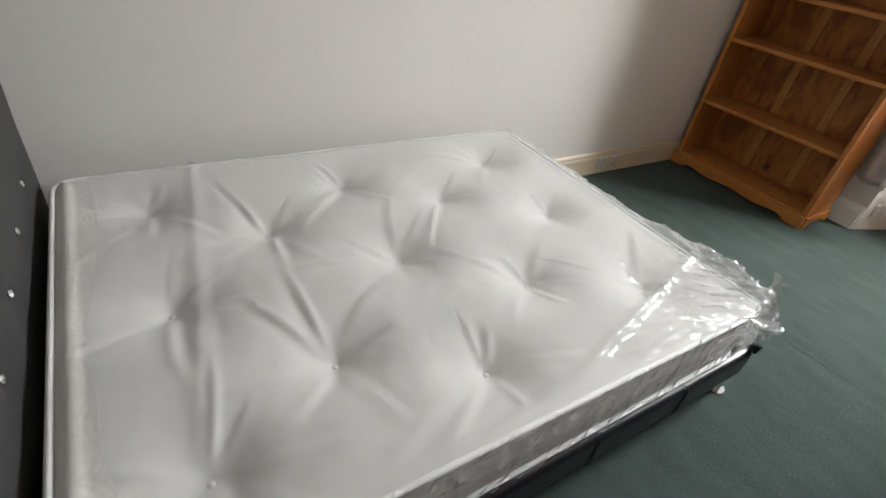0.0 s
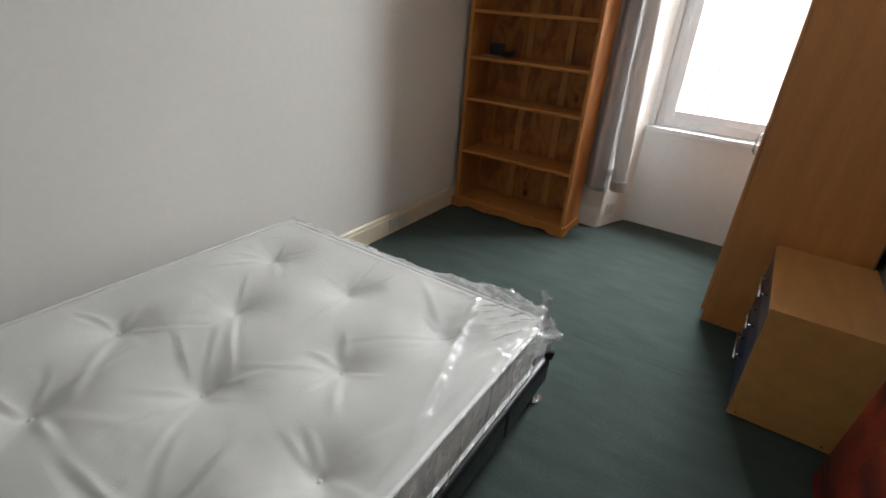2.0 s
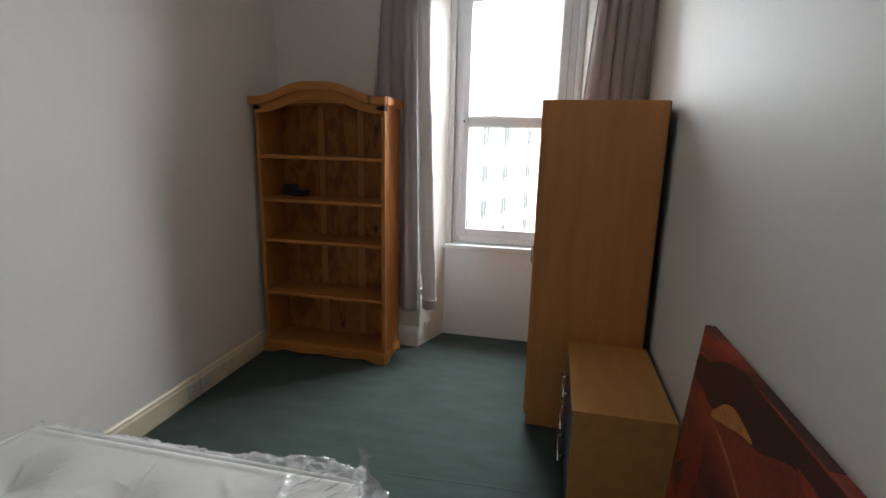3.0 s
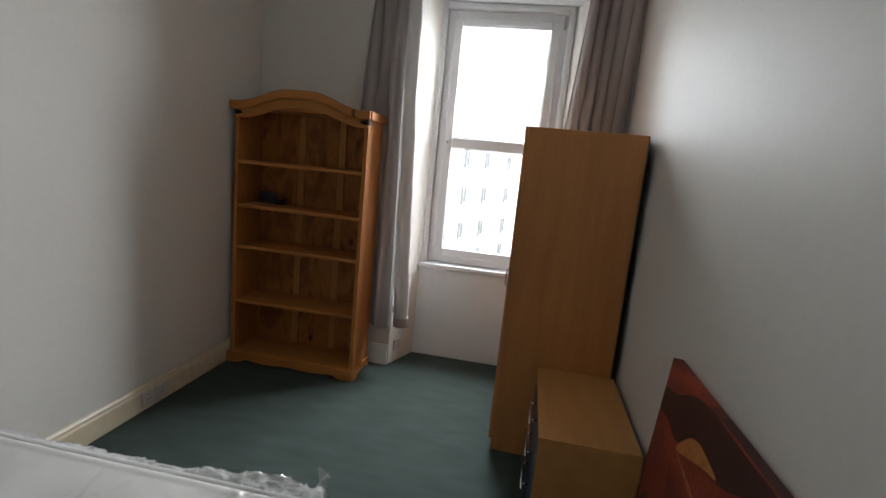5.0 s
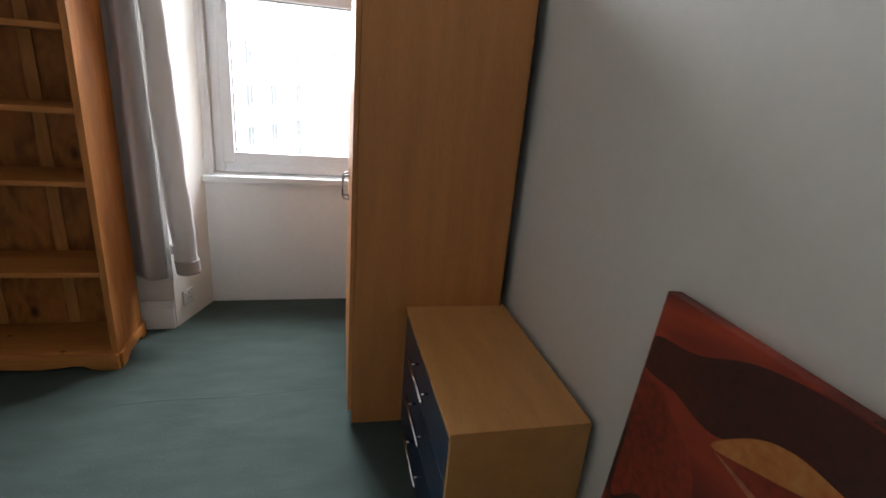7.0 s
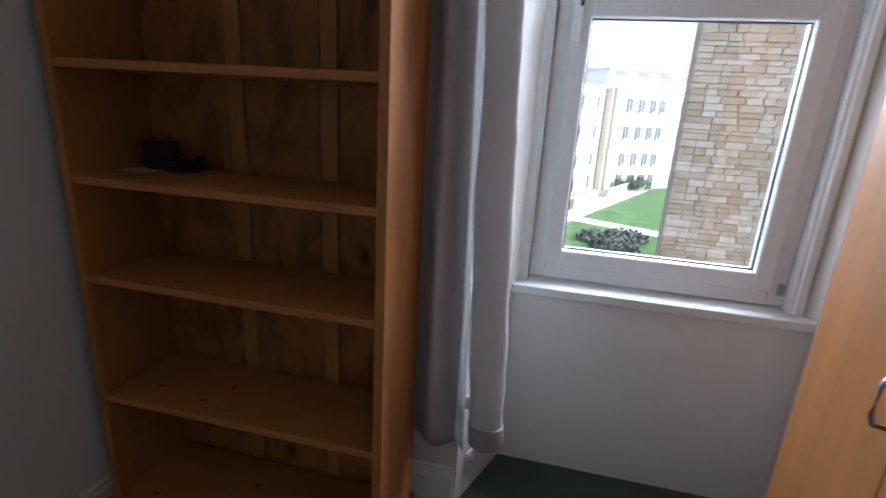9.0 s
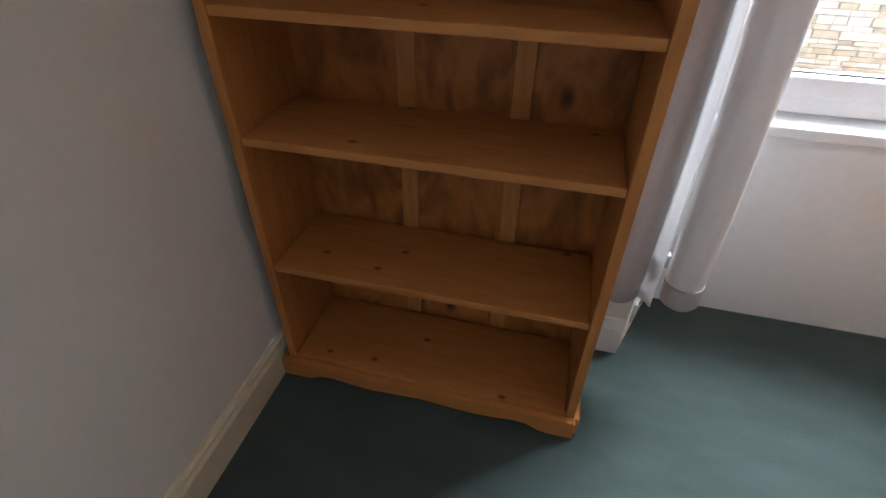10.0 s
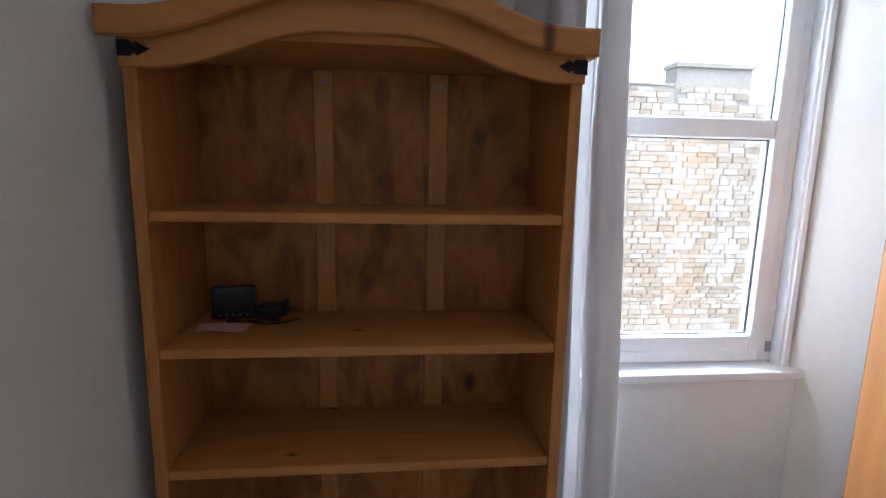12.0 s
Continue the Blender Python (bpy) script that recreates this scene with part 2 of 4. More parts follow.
pmx = pn.new("ShaderNodeMath")
pmx.operation = "MULTIPLY_ADD"
pmx.inputs[1].default_value, pmx.inputs[2].default_value = 0.6, 0.035
pl.new(lw.outputs[0], pmx.inputs[0])
pm1.inputs[0].default_value = 0.3
pl.new(pt.outputs[0], pm1.inputs[1])
pl.new(pd.outputs[0], pm1.inputs[2])
pl.new(pmx.outputs[0], pm2.inputs[0])
pl.new(pm1.outputs[0], pm2.inputs[1])
pl.new(pg.outputs[0], pm2.inputs[2])
pl.new(pm2.outputs[0], pn["Material Output"].inputs[0])


# ---- helpers of this scene ----
def part(name, bm, material, parent=None, label="", smooth=False):
    me = bpy.data.meshes.new(name)
    bm.normal_update()
    bm.to_mesh(me)
    bm.free()
    me.materials.append(material)
    if smooth:
        for p in me.polygons:
            p.use_smooth = True
    ob = new(name, me)
    ob.parent = parent
    if label:
        ob["label"] = label
    return ob


def thing(name, at, label, category, group="", kind=""):
    ob = new(name)
    ob.matrix_basis = Matrix.Translation(at)
    return tagged(ob, label, category, group, kind)


def box(x0, x1, y0, y1, z0, z1, bevel=0.0, seg=2, bm=None):
    own = bmesh.new()
    bmesh.ops.create_cube(own, size=1)
    for v in own.verts:
        v.co = Vector((x0 + (v.co.x + 0.5) * (x1 - x0), y0 + (v.co.y + 0.5) * (y1 - y0), z0 + (v.co.z + 0.5) * (z1 - z0)))
    if bevel:
        bmesh.ops.bevel(own, geom=own.edges[:], offset=bevel, segments=seg, profile=0.6, affect="EDGES")
    if bm is None:
        return own
    me = bpy.data.meshes.new("tmp")
    own.to_mesh(me)
    own.free()
    bm.from_mesh(me)
    bpy.data.meshes.remove(me)
    return bm


def prism(profile, plane, d0, d1, bevel=0.0):
    """A closed outline of (u, v) pushed through a depth. plane: 'xz' (depth y), 'yz' (depth x), 'xy' (depth z)."""
    bm = bmesh.new()
    put = {"xz": lambda u, v, d: (u, d, v), "yz": lambda u, v, d: (d, u, v), "xy": lambda u, v, d: (u, v, d)}[plane]
    a = [bm.verts.new(put(u, v, d0)) for u, v in profile]
    b = [bm.verts.new(put(u, v, d1)) for u, v in profile]
    k = len(profile)
    bm.faces.new(a)
    bm.faces.new(list(reversed(b)))
    for i in range(k):
        bm.faces.new((a[i], b[i], b[(i + 1) % k], a[(i + 1) % k]))
    bmesh.ops.recalc_face_normals(bm, faces=bm.faces[:])
    if bevel:
        rim = [e for e in bm.edges if len({round(v.co[{"xz": 1, "yz": 0, "xy": 2}[plane]], 5) for v in e.verts}) == 1]
        bmesh.ops.bevel(bm, geom=rim, offset=bevel, segments=2, profile=0.5, affect="EDGES")
    return bm


def tube(points, r, seg=10, bm=None):
    """A round bar along points."""
    bm = bm or bmesh.new()
    rings = []
    pts = [Vector(p) for p in points]
    for i, p in enumerate(pts):
        d = (pts[min(i + 1, len(pts) - 1)] - pts[max(i - 1, 0)]).normalized()
        q = d.to_track_quat("Z", "Y")
        rings.append([bm.verts.new(p + q @ Vector((r * math.cos(2 * math.pi * k / seg), r * math.sin(2 * math.pi * k / seg), 0))) for k in range(seg)])
    for a, b in zip(rings, rings[1:]):
        for k in range(seg):
            bm.faces.new((a[k], a[(k + 1) % seg], b[(k + 1) % seg], b[k]))
    bm.faces.new(list(reversed(rings[0])))
    bm.faces.new(rings[-1])
    bmesh.ops.recalc_face_normals(bm, faces=bm.faces[:])
    return bm


def sheet(nu, nv, f):
    """A grid of nu x nv cells with points f(u, v), u and v from 0 to 1."""
    bm = bmesh.new()
    g = [[bm.verts.new(f(i / nu, j / nv)) for j in range(nv + 1)] for i in range(nu + 1)]
    for i in range(nu):
        for j in range(nv):
            bm.faces.new((g[i][j], g[i + 1][j], g[i + 1][j + 1], g[i][j + 1]))
    return bm


def structure(name, bm, material, label, category, parent=None, smooth=False):
    return tagged(part(name, bm, material, parent, "", smooth), label, category, kind="structure")


# ---- room ----
XL, XR, YW, YB, ZC = -0.022, 2.505, 0.365, -4.6, 2.9
floor = structure("floor", box(XL - 0.2, XR + 0.2, YB - 0.2, 0.72, -0.12, 0.0), M_CARPET, "worn grey-green fitted carpet over the whole room", "floor")
structure("wall_left", box(XL - 0.2, XL, YB, YW + 0.6, 0.0, ZC), M_WALL, "plain off-white painted plaster wall", "wall")
structure("wall_right", box(XR, XR + 0.2, YB, YW + 0.6, 0.0, ZC), M_WALL, "plain off-white painted plaster wall beside wardrobe", "wall")
# back wall and ceiling stay out of view, added to bounce window light
structure("wall_back", box(XL - 0.2, XR + 0.2, YB - 0.2, YB, 0.0, ZC), M_WALL, "unseen off-white back wall that closes the room", "wall")
structure("ceiling", box(XL - 0.2, XR + 0.2, YB - 0.2, YW + 0.6, ZC, ZC + 0.15), M_CEIL, "unseen white ceiling that closes the room", "ceiling")
# window wall with its splayed recess, four solid pieces
ZL = 2.60
structure("wall_window_side_a", prism([(XL, YW), (1.062, YW), (1.185, 0.70), (1.185, 0.95), (XL, 0.95)], "xy", 0.0, ZC), M_WALL, "white splayed wall beside the window recess", "wall")
structure("wall_window_side_b", prism([(XR, YW), (2.275, YW), (2.115, 0.70), (2.115, 0.95), (XR, 0.95)], "xy", 0.0, ZC), M_WALL, "white splayed wall behind the wardrobe", "wall")
structure("wall_window_head", prism([(1.062, YW), (2.275, YW), (2.115, 0.70), (2.115, 0.95), (1.185, 0.95), (1.185, 0.70)], "xy", 2.645, ZC), M_REVEAL, "white painted head of the window recess", "wall")
structure("wall_window_apron", box(1.175, 2.125, 0.67, 0.95, 0.0, 0.704), M_REVEAL, "white painted wall below the window sill", "wall")

# skirting
sk = [(XL, 0.0), (0.0, 0.0), (0.0, 0.105), (-0.006, 0.118), (-0.006, 0.128), (-0.014, 0.138), (XL, 0.138)]
structure("baseboard_left", prism(sk, "xz", YB, YW - 0.02), M_SKIRT, "cream gloss-painted moulded skirting board", "skirting board")
structure("baseboard_right", prism([(XR, 0.0), (XR - 0.02, 0.0), (XR - 0.02, 0.11), (XR - 0.01, 0.135), (XR, 0.135)], "xz", YB, YW - 0.02), M_SKIRT, "cream gloss-painted skirting board behind furniture", "skirting board")
structure("baseboard_window", prism([(YW, 0.0), (YW - 0.02, 0.0), (YW - 0.02, 0.11), (YW - 0.01, 0.15), (YW, 0.15)], "yz", 0.6, 1.055), M_REVEAL, "white painted skirting board beside the window recess", "skirting board")

# carpet seams, slightly raised
for y, xa, xb in ((-1.09, 0.5, 2.09), (-0.28, 1.0, 1.9)):
    part("carpet_seam", sheet(40, 4, lambda u, v, y=y, xa=xa, xb=xb: (xa + (xb - xa) * u, y + 0.03 * u + 0.008 * math.sin(9 * u) + (v - 0.5) * 0.016, 0.0018 * math.sin(math.pi * v) - 0.0004)), M_CARPET, floor, "raised carpet seam", True)

# ---- window ----
win = thing("window_1", (1.64, 0.74, 0.735), "white upvc tilt window with two panes above sill", "window", kind="structure")
WX0, WX1, WZ0, WZ1 = 1.215, 2.065, 0.748, 2.60


def wpart(name, b, m, label="", **k):
    ob = part(name, b, m, win, label, **k)
    ob.matrix_parent_inverse = Matrix.Translation((-1.64, -0.74, -0.735))
    return ob


fw = 0.055
for nm, b in (("frame_jamb", (WX0, WX0 + fw, WZ0, WZ1)), ("frame_jamb", (WX1 - fw, WX1, WZ0, WZ1)), ("frame_head", (WX0 + fw, WX1 - fw, WZ1 - fw, WZ1)), ("frame_foot", (WX0 + fw, WX1 - fw, WZ0, WZ0 + fw))):
    wpart(nm, box(b[0], b[1], 0.745, 0.83, b[2], b[3], 0.006), M_PVC)
sx0, sx1, sz0, sz1, sw = WX0 + fw - 0.006, WX1 - fw + 0.006, WZ0 + fw - 0.004, WZ1 - fw + 0.004, 0.062
for nm, b in (("sash_stile", (sx0, sx0 + sw, sz0, sz1)), ("sash_stile", (sx1 - sw, sx1, sz0, sz1)), ("sash_rail", (sx0 + sw, sx1 - sw, sz1 - sw, sz1)), ("sash_rail", (sx0 + sw, sx1 - sw, sz0, sz0 + sw)), ("meeting_rail", (sx0 + sw, sx1 - sw, 1.628, 1.702))):
    wpart(nm, box(b[0], b[1], 0.728, 0.80, b[2], b[3], 0.009, 3), M_PVC)
gx0, gx1 = sx0 + sw, sx1 - sw
for za, zb in ((sz0 + sw, 1.628), (1.702, sz1 - sw)):
    p = wpart("pane", box(gx0 - 0.004, gx1 + 0.004, 0.768, 0.774, za - 0.004, zb + 0.004), M_GLASS, "clear glass pane")
    p.visible_shadow = False
    for b in ((gx0, gx0 + 0.005, za, zb), (gx1 - 0.005, gx1, za, zb), (gx0 + 0.005, gx1 - 0.005, za, za + 0.005), (gx0 + 0.005, gx1 - 0.005, zb - 0.005, zb)):
        wpart("seal", box(b[0], b[1], 0.757, 0.767, b[2], b[3]), M_SEAL, "black rubber glazing seal")
hd = wpart("window_handle", box(1.282, 1.300, 0.708, 0.728, 1.545, 1.685, 0.004), M_PVC, "white window handle")
wpart("handle_button", box(1.286, 1.297, 0.704, 0.708, 1.655, 1.672, 0.002), M_SEAL, "black lock button")
vent = wpart("trickle_vent", box(1.42, 1.86, 0.716, 0.728, 2.50, 2.528, 0.004), M_PVC)
wpart("hinge", box(2.035, 2.055, 0.733, 0.745, 2.50, 2.59, 0.002), M_STEEL, "dark hinge stay")
wpart("hinge", box(2.035, 2.055, 0.733, 0.745, 0.79, 0.83, 0.002), M_STEEL)
for x0, x1, z0, z1 in ((1.168, 1.215, 0.7405, 2.645), (2.065, 2.112, 0.7405, 2.645), (1.215, 2.065, 2.60, 2.645)):
    b = box(x0, x1, 0.70, 0.84, z0, z1, 0.004)
    box(x0 + 0.012, x1 - 0.012, 0.688, 0.70, z0 + 0.004, z1 - 0.008, 0.004, 2, b)
    wpart("casing", b, M_REVEAL, "white painted timber casing")
wpart("window_sill", box(1.168, 2.135, 0.648, 0.85, 0.7045, 0.740, 0.007, 3), M_REVEAL, "white painted sill board")


# ---- sockets ----
def socket(at, turn, label):
    s = thing("wall_socket", (0, 0, 0), label, "socket", "wall sockets")
    part("plate", box(-0.043, 0.043, -0.009, 0.0, -0.043, 0.043, 0.004), M_SOCKET, s)
    for x, z, w, h in ((0, 0.02, 0.004, 0.008), (-0.011, -0.006, 0.007, 0.004), (0.011, -0.006, 0.007, 0.004)):
        part("pin_hole", box(x - w / 2, x + w / 2, -0.0105, -0.0085, z - h / 2, z + h / 2), M_SEAL, s)
    part("switch", box(-0.03, -0.02, -0.013, -0.0085, 0.012, 0.03, 0.002), M_SOCKET, s)
    s.matrix_basis = at @ pose(0, 0, 0, 0, 0, turn)
    return s


socket(pose(0.0, -0.745, 0.066), 90, "grey-white single socket set on the skirting board")
socket(pose(0.0, -0.645, 0.066), 90, "grey-white single socket set on the skirting board")
socket(pose(1.062 + 0.123 * 0.28, YW + 0.335 * 0.28, 0.13), 70.0, "white socket low on the window reveal")

# ---- bookcase ----
bc = thing("bookcase", (0.46, 0.15, 0.0), "tall honey pine bookcase with arched top and five shelves", "bookcase")


def bpart(name, b, m, label="", parent=None, smooth=False):
    ob = part(name, b, m, parent or bc, label, smooth)
    if parent is None:
        ob.matrix_parent_inverse = Matrix.Translation((-0.46, -0.15, 0))
    return ob


BX0, BX1, BY1 = 0.018, 0.920, 0.302
bpart("side_panel", box(BX0, BX0 + 0.026, 0.0, BY1, 0.0, 1.735, 0.003), M_PINE_Z)
bpart("side_panel", box(BX1 - 0.026, BX1, 0.0, BY1, 0.0, 1.735, 0.003), M_PINE_Z)
for z in (0.085, 0.452, 0.832, 1.110, 1.400):
    bpart("shelf", box(BX0 + 0.027, BX1 - 0.027, 0.003 if z > 0.1 else 0.0, 0.178, z - 0.022, z, 0.004, 3, box(BX0 + 0.027, BX1 - 0.027, 0.1785, 0.2785, z - 0.022, z - 0.0004, 0.002)), M_PINE_X)
for i in range(3):
    w = (BX1 - BX0 - 0.054) / 3
    bpart("back_board", box(BX0 + 0.027 + i * w, BX0 + 0.027 + (i + 1) * w - 0.001, 0.290, 0.300, 0.03, 1.7355), M_PINE_BACK)
for x in (0.330, 0.622):
    bpart("back_strip", box(x, x + 0.047, 0.2790, 0.2895, 0.086, 1.73, 0.002), M_PINE_PALE)
    bpart("staple", box(x + 0.012, x + 0.034, 0.2765, 0.280, 1.70, 1.704), M_COPPER, "small metal staple")
# scalloped plinth
pts = [(0.0, 0.0), (0.075, 0.0), (0.10, 0.006), (0.13, 0.022), (0.17, 0.026), (0.22, 0.018), (0.30, 0.012), (0.46, 0.024), (0.62, 0.012), (0.70, 0.018), (0.75, 0.026), (0.79, 0.022), (0.82, 0.006), (0.845, 0.0), (0.925, 0.0), (0.925, 0.066), (0.92, 0.074), (0.005, 0.074), (0.0, 0.066)]
bpart("plinth", prism(pts, "xz", -0.022, -0.001, 0.003), M_PINE_X)
bpart("plinth_return", prism([(0.0, 0.0), (0.05, 0.0), (0.08, 0.025), (0.2, 0.03), (0.23, 0.025), (0.26, 0.0), (0.302, 0.0), (0.302, 0.07), (0.0, 0.07)], "yz", 0.9205, 0.936, 0.003), M_PINE_X)


def arch(u):
    """Rise of the arched top, 0 at both ends to 1 in the middle."""
    t = min(1, max(0, (min(u, 1 - u) - 0.06) / 0.36))
    return t * t * (3 - 2 * t)


N = 40
lo = [(BX0 + (BX1 - BX0) * i / N, 1.672 + 0.078 * arch(i / N)) for i in range(N + 1)]
mid = [(BX0 + (BX1 - BX0) * i / N, 1.745 + 0.083 * arch(i / N)) for i in range(N + 1)]
bpart("arched_rail", prism(lo + mid[::-1], "xz", -0.012, 0.010, 0.003), M_PINE_X)
cl = [(-0.008 + 0.946 * i / N, 1.722 + 0.085 * arch(i / N)) for i in range(N + 1)]
cu = [(-0.008 + 0.946 * i / N, 1.775 + 0.088 * arch(i / N)) for i in range(N + 1)]
bpart("cornice", prism(cl + cu[::-1], "xz", -0.040, -0.0125, 0.009), M_PINE_X)
bpart("cornice_return", box(0.9205, 0.942, -0.011, BY1, 1.722, 1.775, 0.007, 3), M_PINE_X)
bpart("top_board", box(BX0, BX1, 0.011, BY1, 1.7352, 1.756), M_PINE_X)
for x, s in ((BX1 - 0.002, -1), (BX0 + 0.002, 1)):
    hp = [(x, 1.690), (x + s * 0.022, 1.690), (x + s * 0.028, 1.697), (x + s * 0.034, 1.692), (x + s * 0.056, 1.704), (x + s * 0.034, 1.716), (x + s * 0.028, 1.711), (x + s * 0.022, 1.718), (x, 1.718)]
    bpart("strap_hinge", prism(hp, "xz", -0.0165, -0.0122), M_IRON, "black iron arrow-shaped strap")
bpart("strap_return", box(0.9205, 0.924, -0.010, 0.03, 1.690, 1.718), M_IRON)

# small things on the shelf
ZS = 1.1105
dev = thing("digital_clock", (0.135, 0.235, ZS), "small black plastic screen unit on the shelf", "clock")
part("body", box(-0.052, 0.052, -0.012, 0.016, 0.0, 0.082, 0.006), M_BLACKP, dev)
part("screen", box(-0.042, 0.042, -0.0145, -0.0118, 0.024, 0.074, 0.001), M_BLACKP, dev, "dark glossy screen")
for i in range(5):
    part("button", box(-0.036 + i * 0.016, -0.028 + i * 0.016, -0.0145, -0.0118, 0.009, 0.012), M_GREYTRIM, dev)
dev.matrix_basis = pose(0.130, 0.225, ZS, 0, 0, 8)
plug = thing("power_adapter", (0.228, 0.235, ZS), "black plug adapter lying on the shelf", "adapter")
part("body", box(-0.04, 0.022, -0.025, 0.025, 0.0, 0.034, 0.01, 3), M_BLACKP, plug)
part("plug_face", box(0.0225, 0.034, -0.017, 0.017, 0.004, 0.046, 0.005), M_BLACKP, plug)
for y in (-0.008, 0.008):
    part("pin", box(0.0342, 0.05, y - 0.003, y + 0.003, 0.018, 0.022), M_CHROME, plug)
cable = thing("power_cable", (0.17, 0.2, ZS), "thin black looping cable on the shelf", "cable")
part("wire", tube([(0.05 * math.cos(a * 0.5) - 0.02 + 0.004 * a, 0.02 * math.sin(a * 0.5) - 0.02, 0.0035 + 0.004 * (1 + math.sin(a * 0.8))) for a in range(26)], 0.0025, 6), M_BLACKP, cable, "", True)
for k, (x, y, r, z) in enumerate(((0.115, 0.150, 12, 0.0), (0.145, 0.135, -9, 0.0028))):
    note = thing("paper_slip", (x, y, ZS + z), "small pink paper slip lying on the shelf", "paper", "paper slips")
    part("slip", sheet(8, 4, lambda u, v: ((u - 0.5) * 0.09, (v - 0.5) * 0.06, 0.0012 + 0.0012 * math.sin(5 * u + k))), M_PAPER, note)
    note.matrix_basis = pose(x, y, ZS + z, 0, 0, r)


# ---- curtains ----
def curtain(name, top, bottom, z0, z1, y, folds, label, seed, lit_from):
    c = thing(name, (0.5 * (bottom[0] + bottom[1]), y, z0), label, "curtain", "window curtains")
    rnd = random.Random(seed)
    ph = [rnd.uniform(0, 6.28) for _ in range(4)]

    def f(u, v, d=0.0):
        t = v
        xa, xb = bottom[0] + (top[0] - bottom[0]) * t, bottom[1] + (top[1] - bottom[1]) * t
        w = folds * 2 * math.pi * u + 0.5 * math.sin(3 * u + ph[0]) + 0.25 * math.sin(4 * v + ph[1])
        amp = 0.022 + 0.014 * math.sin(5 * u + ph[2])
        x = xa + (xb - xa) * u + 0.010 * math.cos(w) + 0.004 * math.sin(9 * v + 7 * u)
        tight = min(1, max(0, (x - 0.93) / 0.05)) if x < 1.6 else 1
        yy = y + 0.032 * (1 - tight) + (amp * tight + 0.012 * (1 - tight)) * math.sin(w) + 0.004 * math.sin(13 * v + ph[3] + 5 * u) + d
        return (x - c.location.x, yy - y, z0 + (z1 - z0) * v + (0.006 * math.sin(w * 0.5) if v == 0 else 0) - z0)

    ua = lit_from
    part("cloth", sheet(70, 60, lambda u, v: f(u * ua, v)), M_CURTAIN, c, "taupe-grey pleated cloth", True)
    # same cloth; its paler colour holds the daylight falling on the edge
    part("edge_fold", sheet(36, 60, lambda u, v: f(ua + u * (1 - ua), v)), M_CURTAIN_LIT, c, "turned edge of the cloth, coloured pale as daylit", True)
    for ob in c.children:
        so = ob.modifiers.new("thick", "SOLIDIFY")
        so.thickness = 0.003
    return c


left_curtain = curtain("curtain", (0.80, 1.045), (0.60, 1.095), 0.297, 2.74, 0.285, 3.6, "taupe-grey full-length pleated curtain beside the bookcase", 3, 0.91)


def leading_roll(v, a, grow=0.0):
    """The leading edge of the cloth, rolled to a loose tube: v up the drop, a round it."""
    z = 0.335 + 2.405 * v
    right = 1.205 - 0.045 * (z - 0.41) if z < 1.9 else 1.138 - 0.014 * (z - 1.9)
    half = 0.050 - 0.006 * v + 0.004 * math.sin(7 * v)
    crimp = 0.0035 * noise.noise((z * 16, a * 1.4, 2.2)) + 0.005 * noise.noise((z * 4, a, 7.0))
    r = 1 + grow + 0.10 * math.sin(3 * a + 2.5 * v)
    x = right - half + half * r * math.cos(a) + crimp
    y = 0.272 + 0.034 * r * math.sin(a) + crimp + 0.006 * math.sin(5 * z)
    return (x - left_curtain.location.x, y - 0.285, z - 0.297)


for nm, v0, v1, m, lb, g in (("leading_edge", 0.018, 1.0, M_CURTAIN_LIT, "rolled leading edge of the cloth, coloured pale as daylit", 0.0), ("hem_cuff", 0.0, 0.03, M_CURTAIN, "taupe turned-up hem", 0.06)):
    ob = part(nm, sheet(40, 90 if v1 == 1.0 else 6, lambda u, v: leading_roll(v0 + (v1 - v0) * v, radians(-215 + 330 * u), g)), m, left_curtain, lb, True)
    ob.modifiers.new("thick", "SOLIDIFY").thickness = 0.003
curtain("curtain", (2.165, 2.495), (2.02, 2.48), 0.32, 2.74, 0.300, 5.5, "taupe-grey full-length pleated curtain behind the wardrobe", 8, 0.999)
pole = thing("curtain_pole", (1.64, 0.30, 2.755), "plain white curtain pole above the window recess", "curtain pole")
part("rod", tube([(-0.95, 0, 0), (0.0, 0, 0), (0.84, 0, 0)], 0.014, 12), M_REVEAL, pole, "", True)
for x in (-0.6, 0.8):
    part("bracket", box(x - 0.01, x + 0.01, 0.0, 0.066, -0.012, 0.012, 0.003), M_REVEAL, pole)
tie = thing("curtain_weight_clip", (1.088, 0.325, 0.44), "small grey plastic clip hanging by the curtain hem", "clip")
part("clip", box(-0.02, 0.02, -0.006, 0.018, -0.022, 0.022, 0.004), M_GREYTRIM, tie)

# ---- wardrobe ----
WA = (2.186, -0.14, 0.0)
wd = thing("wardrobe", WA, "tall two-door beech laminate wardrobe against the wall", "wardrobe")


def at_parent(ob, at):
    ob.matrix_parent_inverse = Matrix.Translation((-at[0], -at[1], -at[2]))
    return ob


def vpart(name, b, m, label="", parent=wd, at=WA):
    return at_parent(part(name, b, m, parent, label), at)


wx0, wx1, wy0, wy1, wz = 1.908, 2.463, -0.497, 0.215, 1.722
vpart("side_panel", box(wx0, wx1, wy0, wy0 + 0.018, 0.0, wz, 0.0012), M_BEECH)
vpart("side_panel", box(wx0, wx1, wy1 - 0.018, wy1, 0.0, wz, 0.0012), M_BEECH)
vpart("top_panel", box(wx0, wx1, wy0 + 0.0185, wy1 - 0.0185, wz - 0.02, wz - 0.002, 0.0012), M_BEECH)
vpart("bottom_panel", box(wx0, wx1, wy0 + 0.0185, wy1 - 0.0185, 0.06, 0.078), M_BEECH)
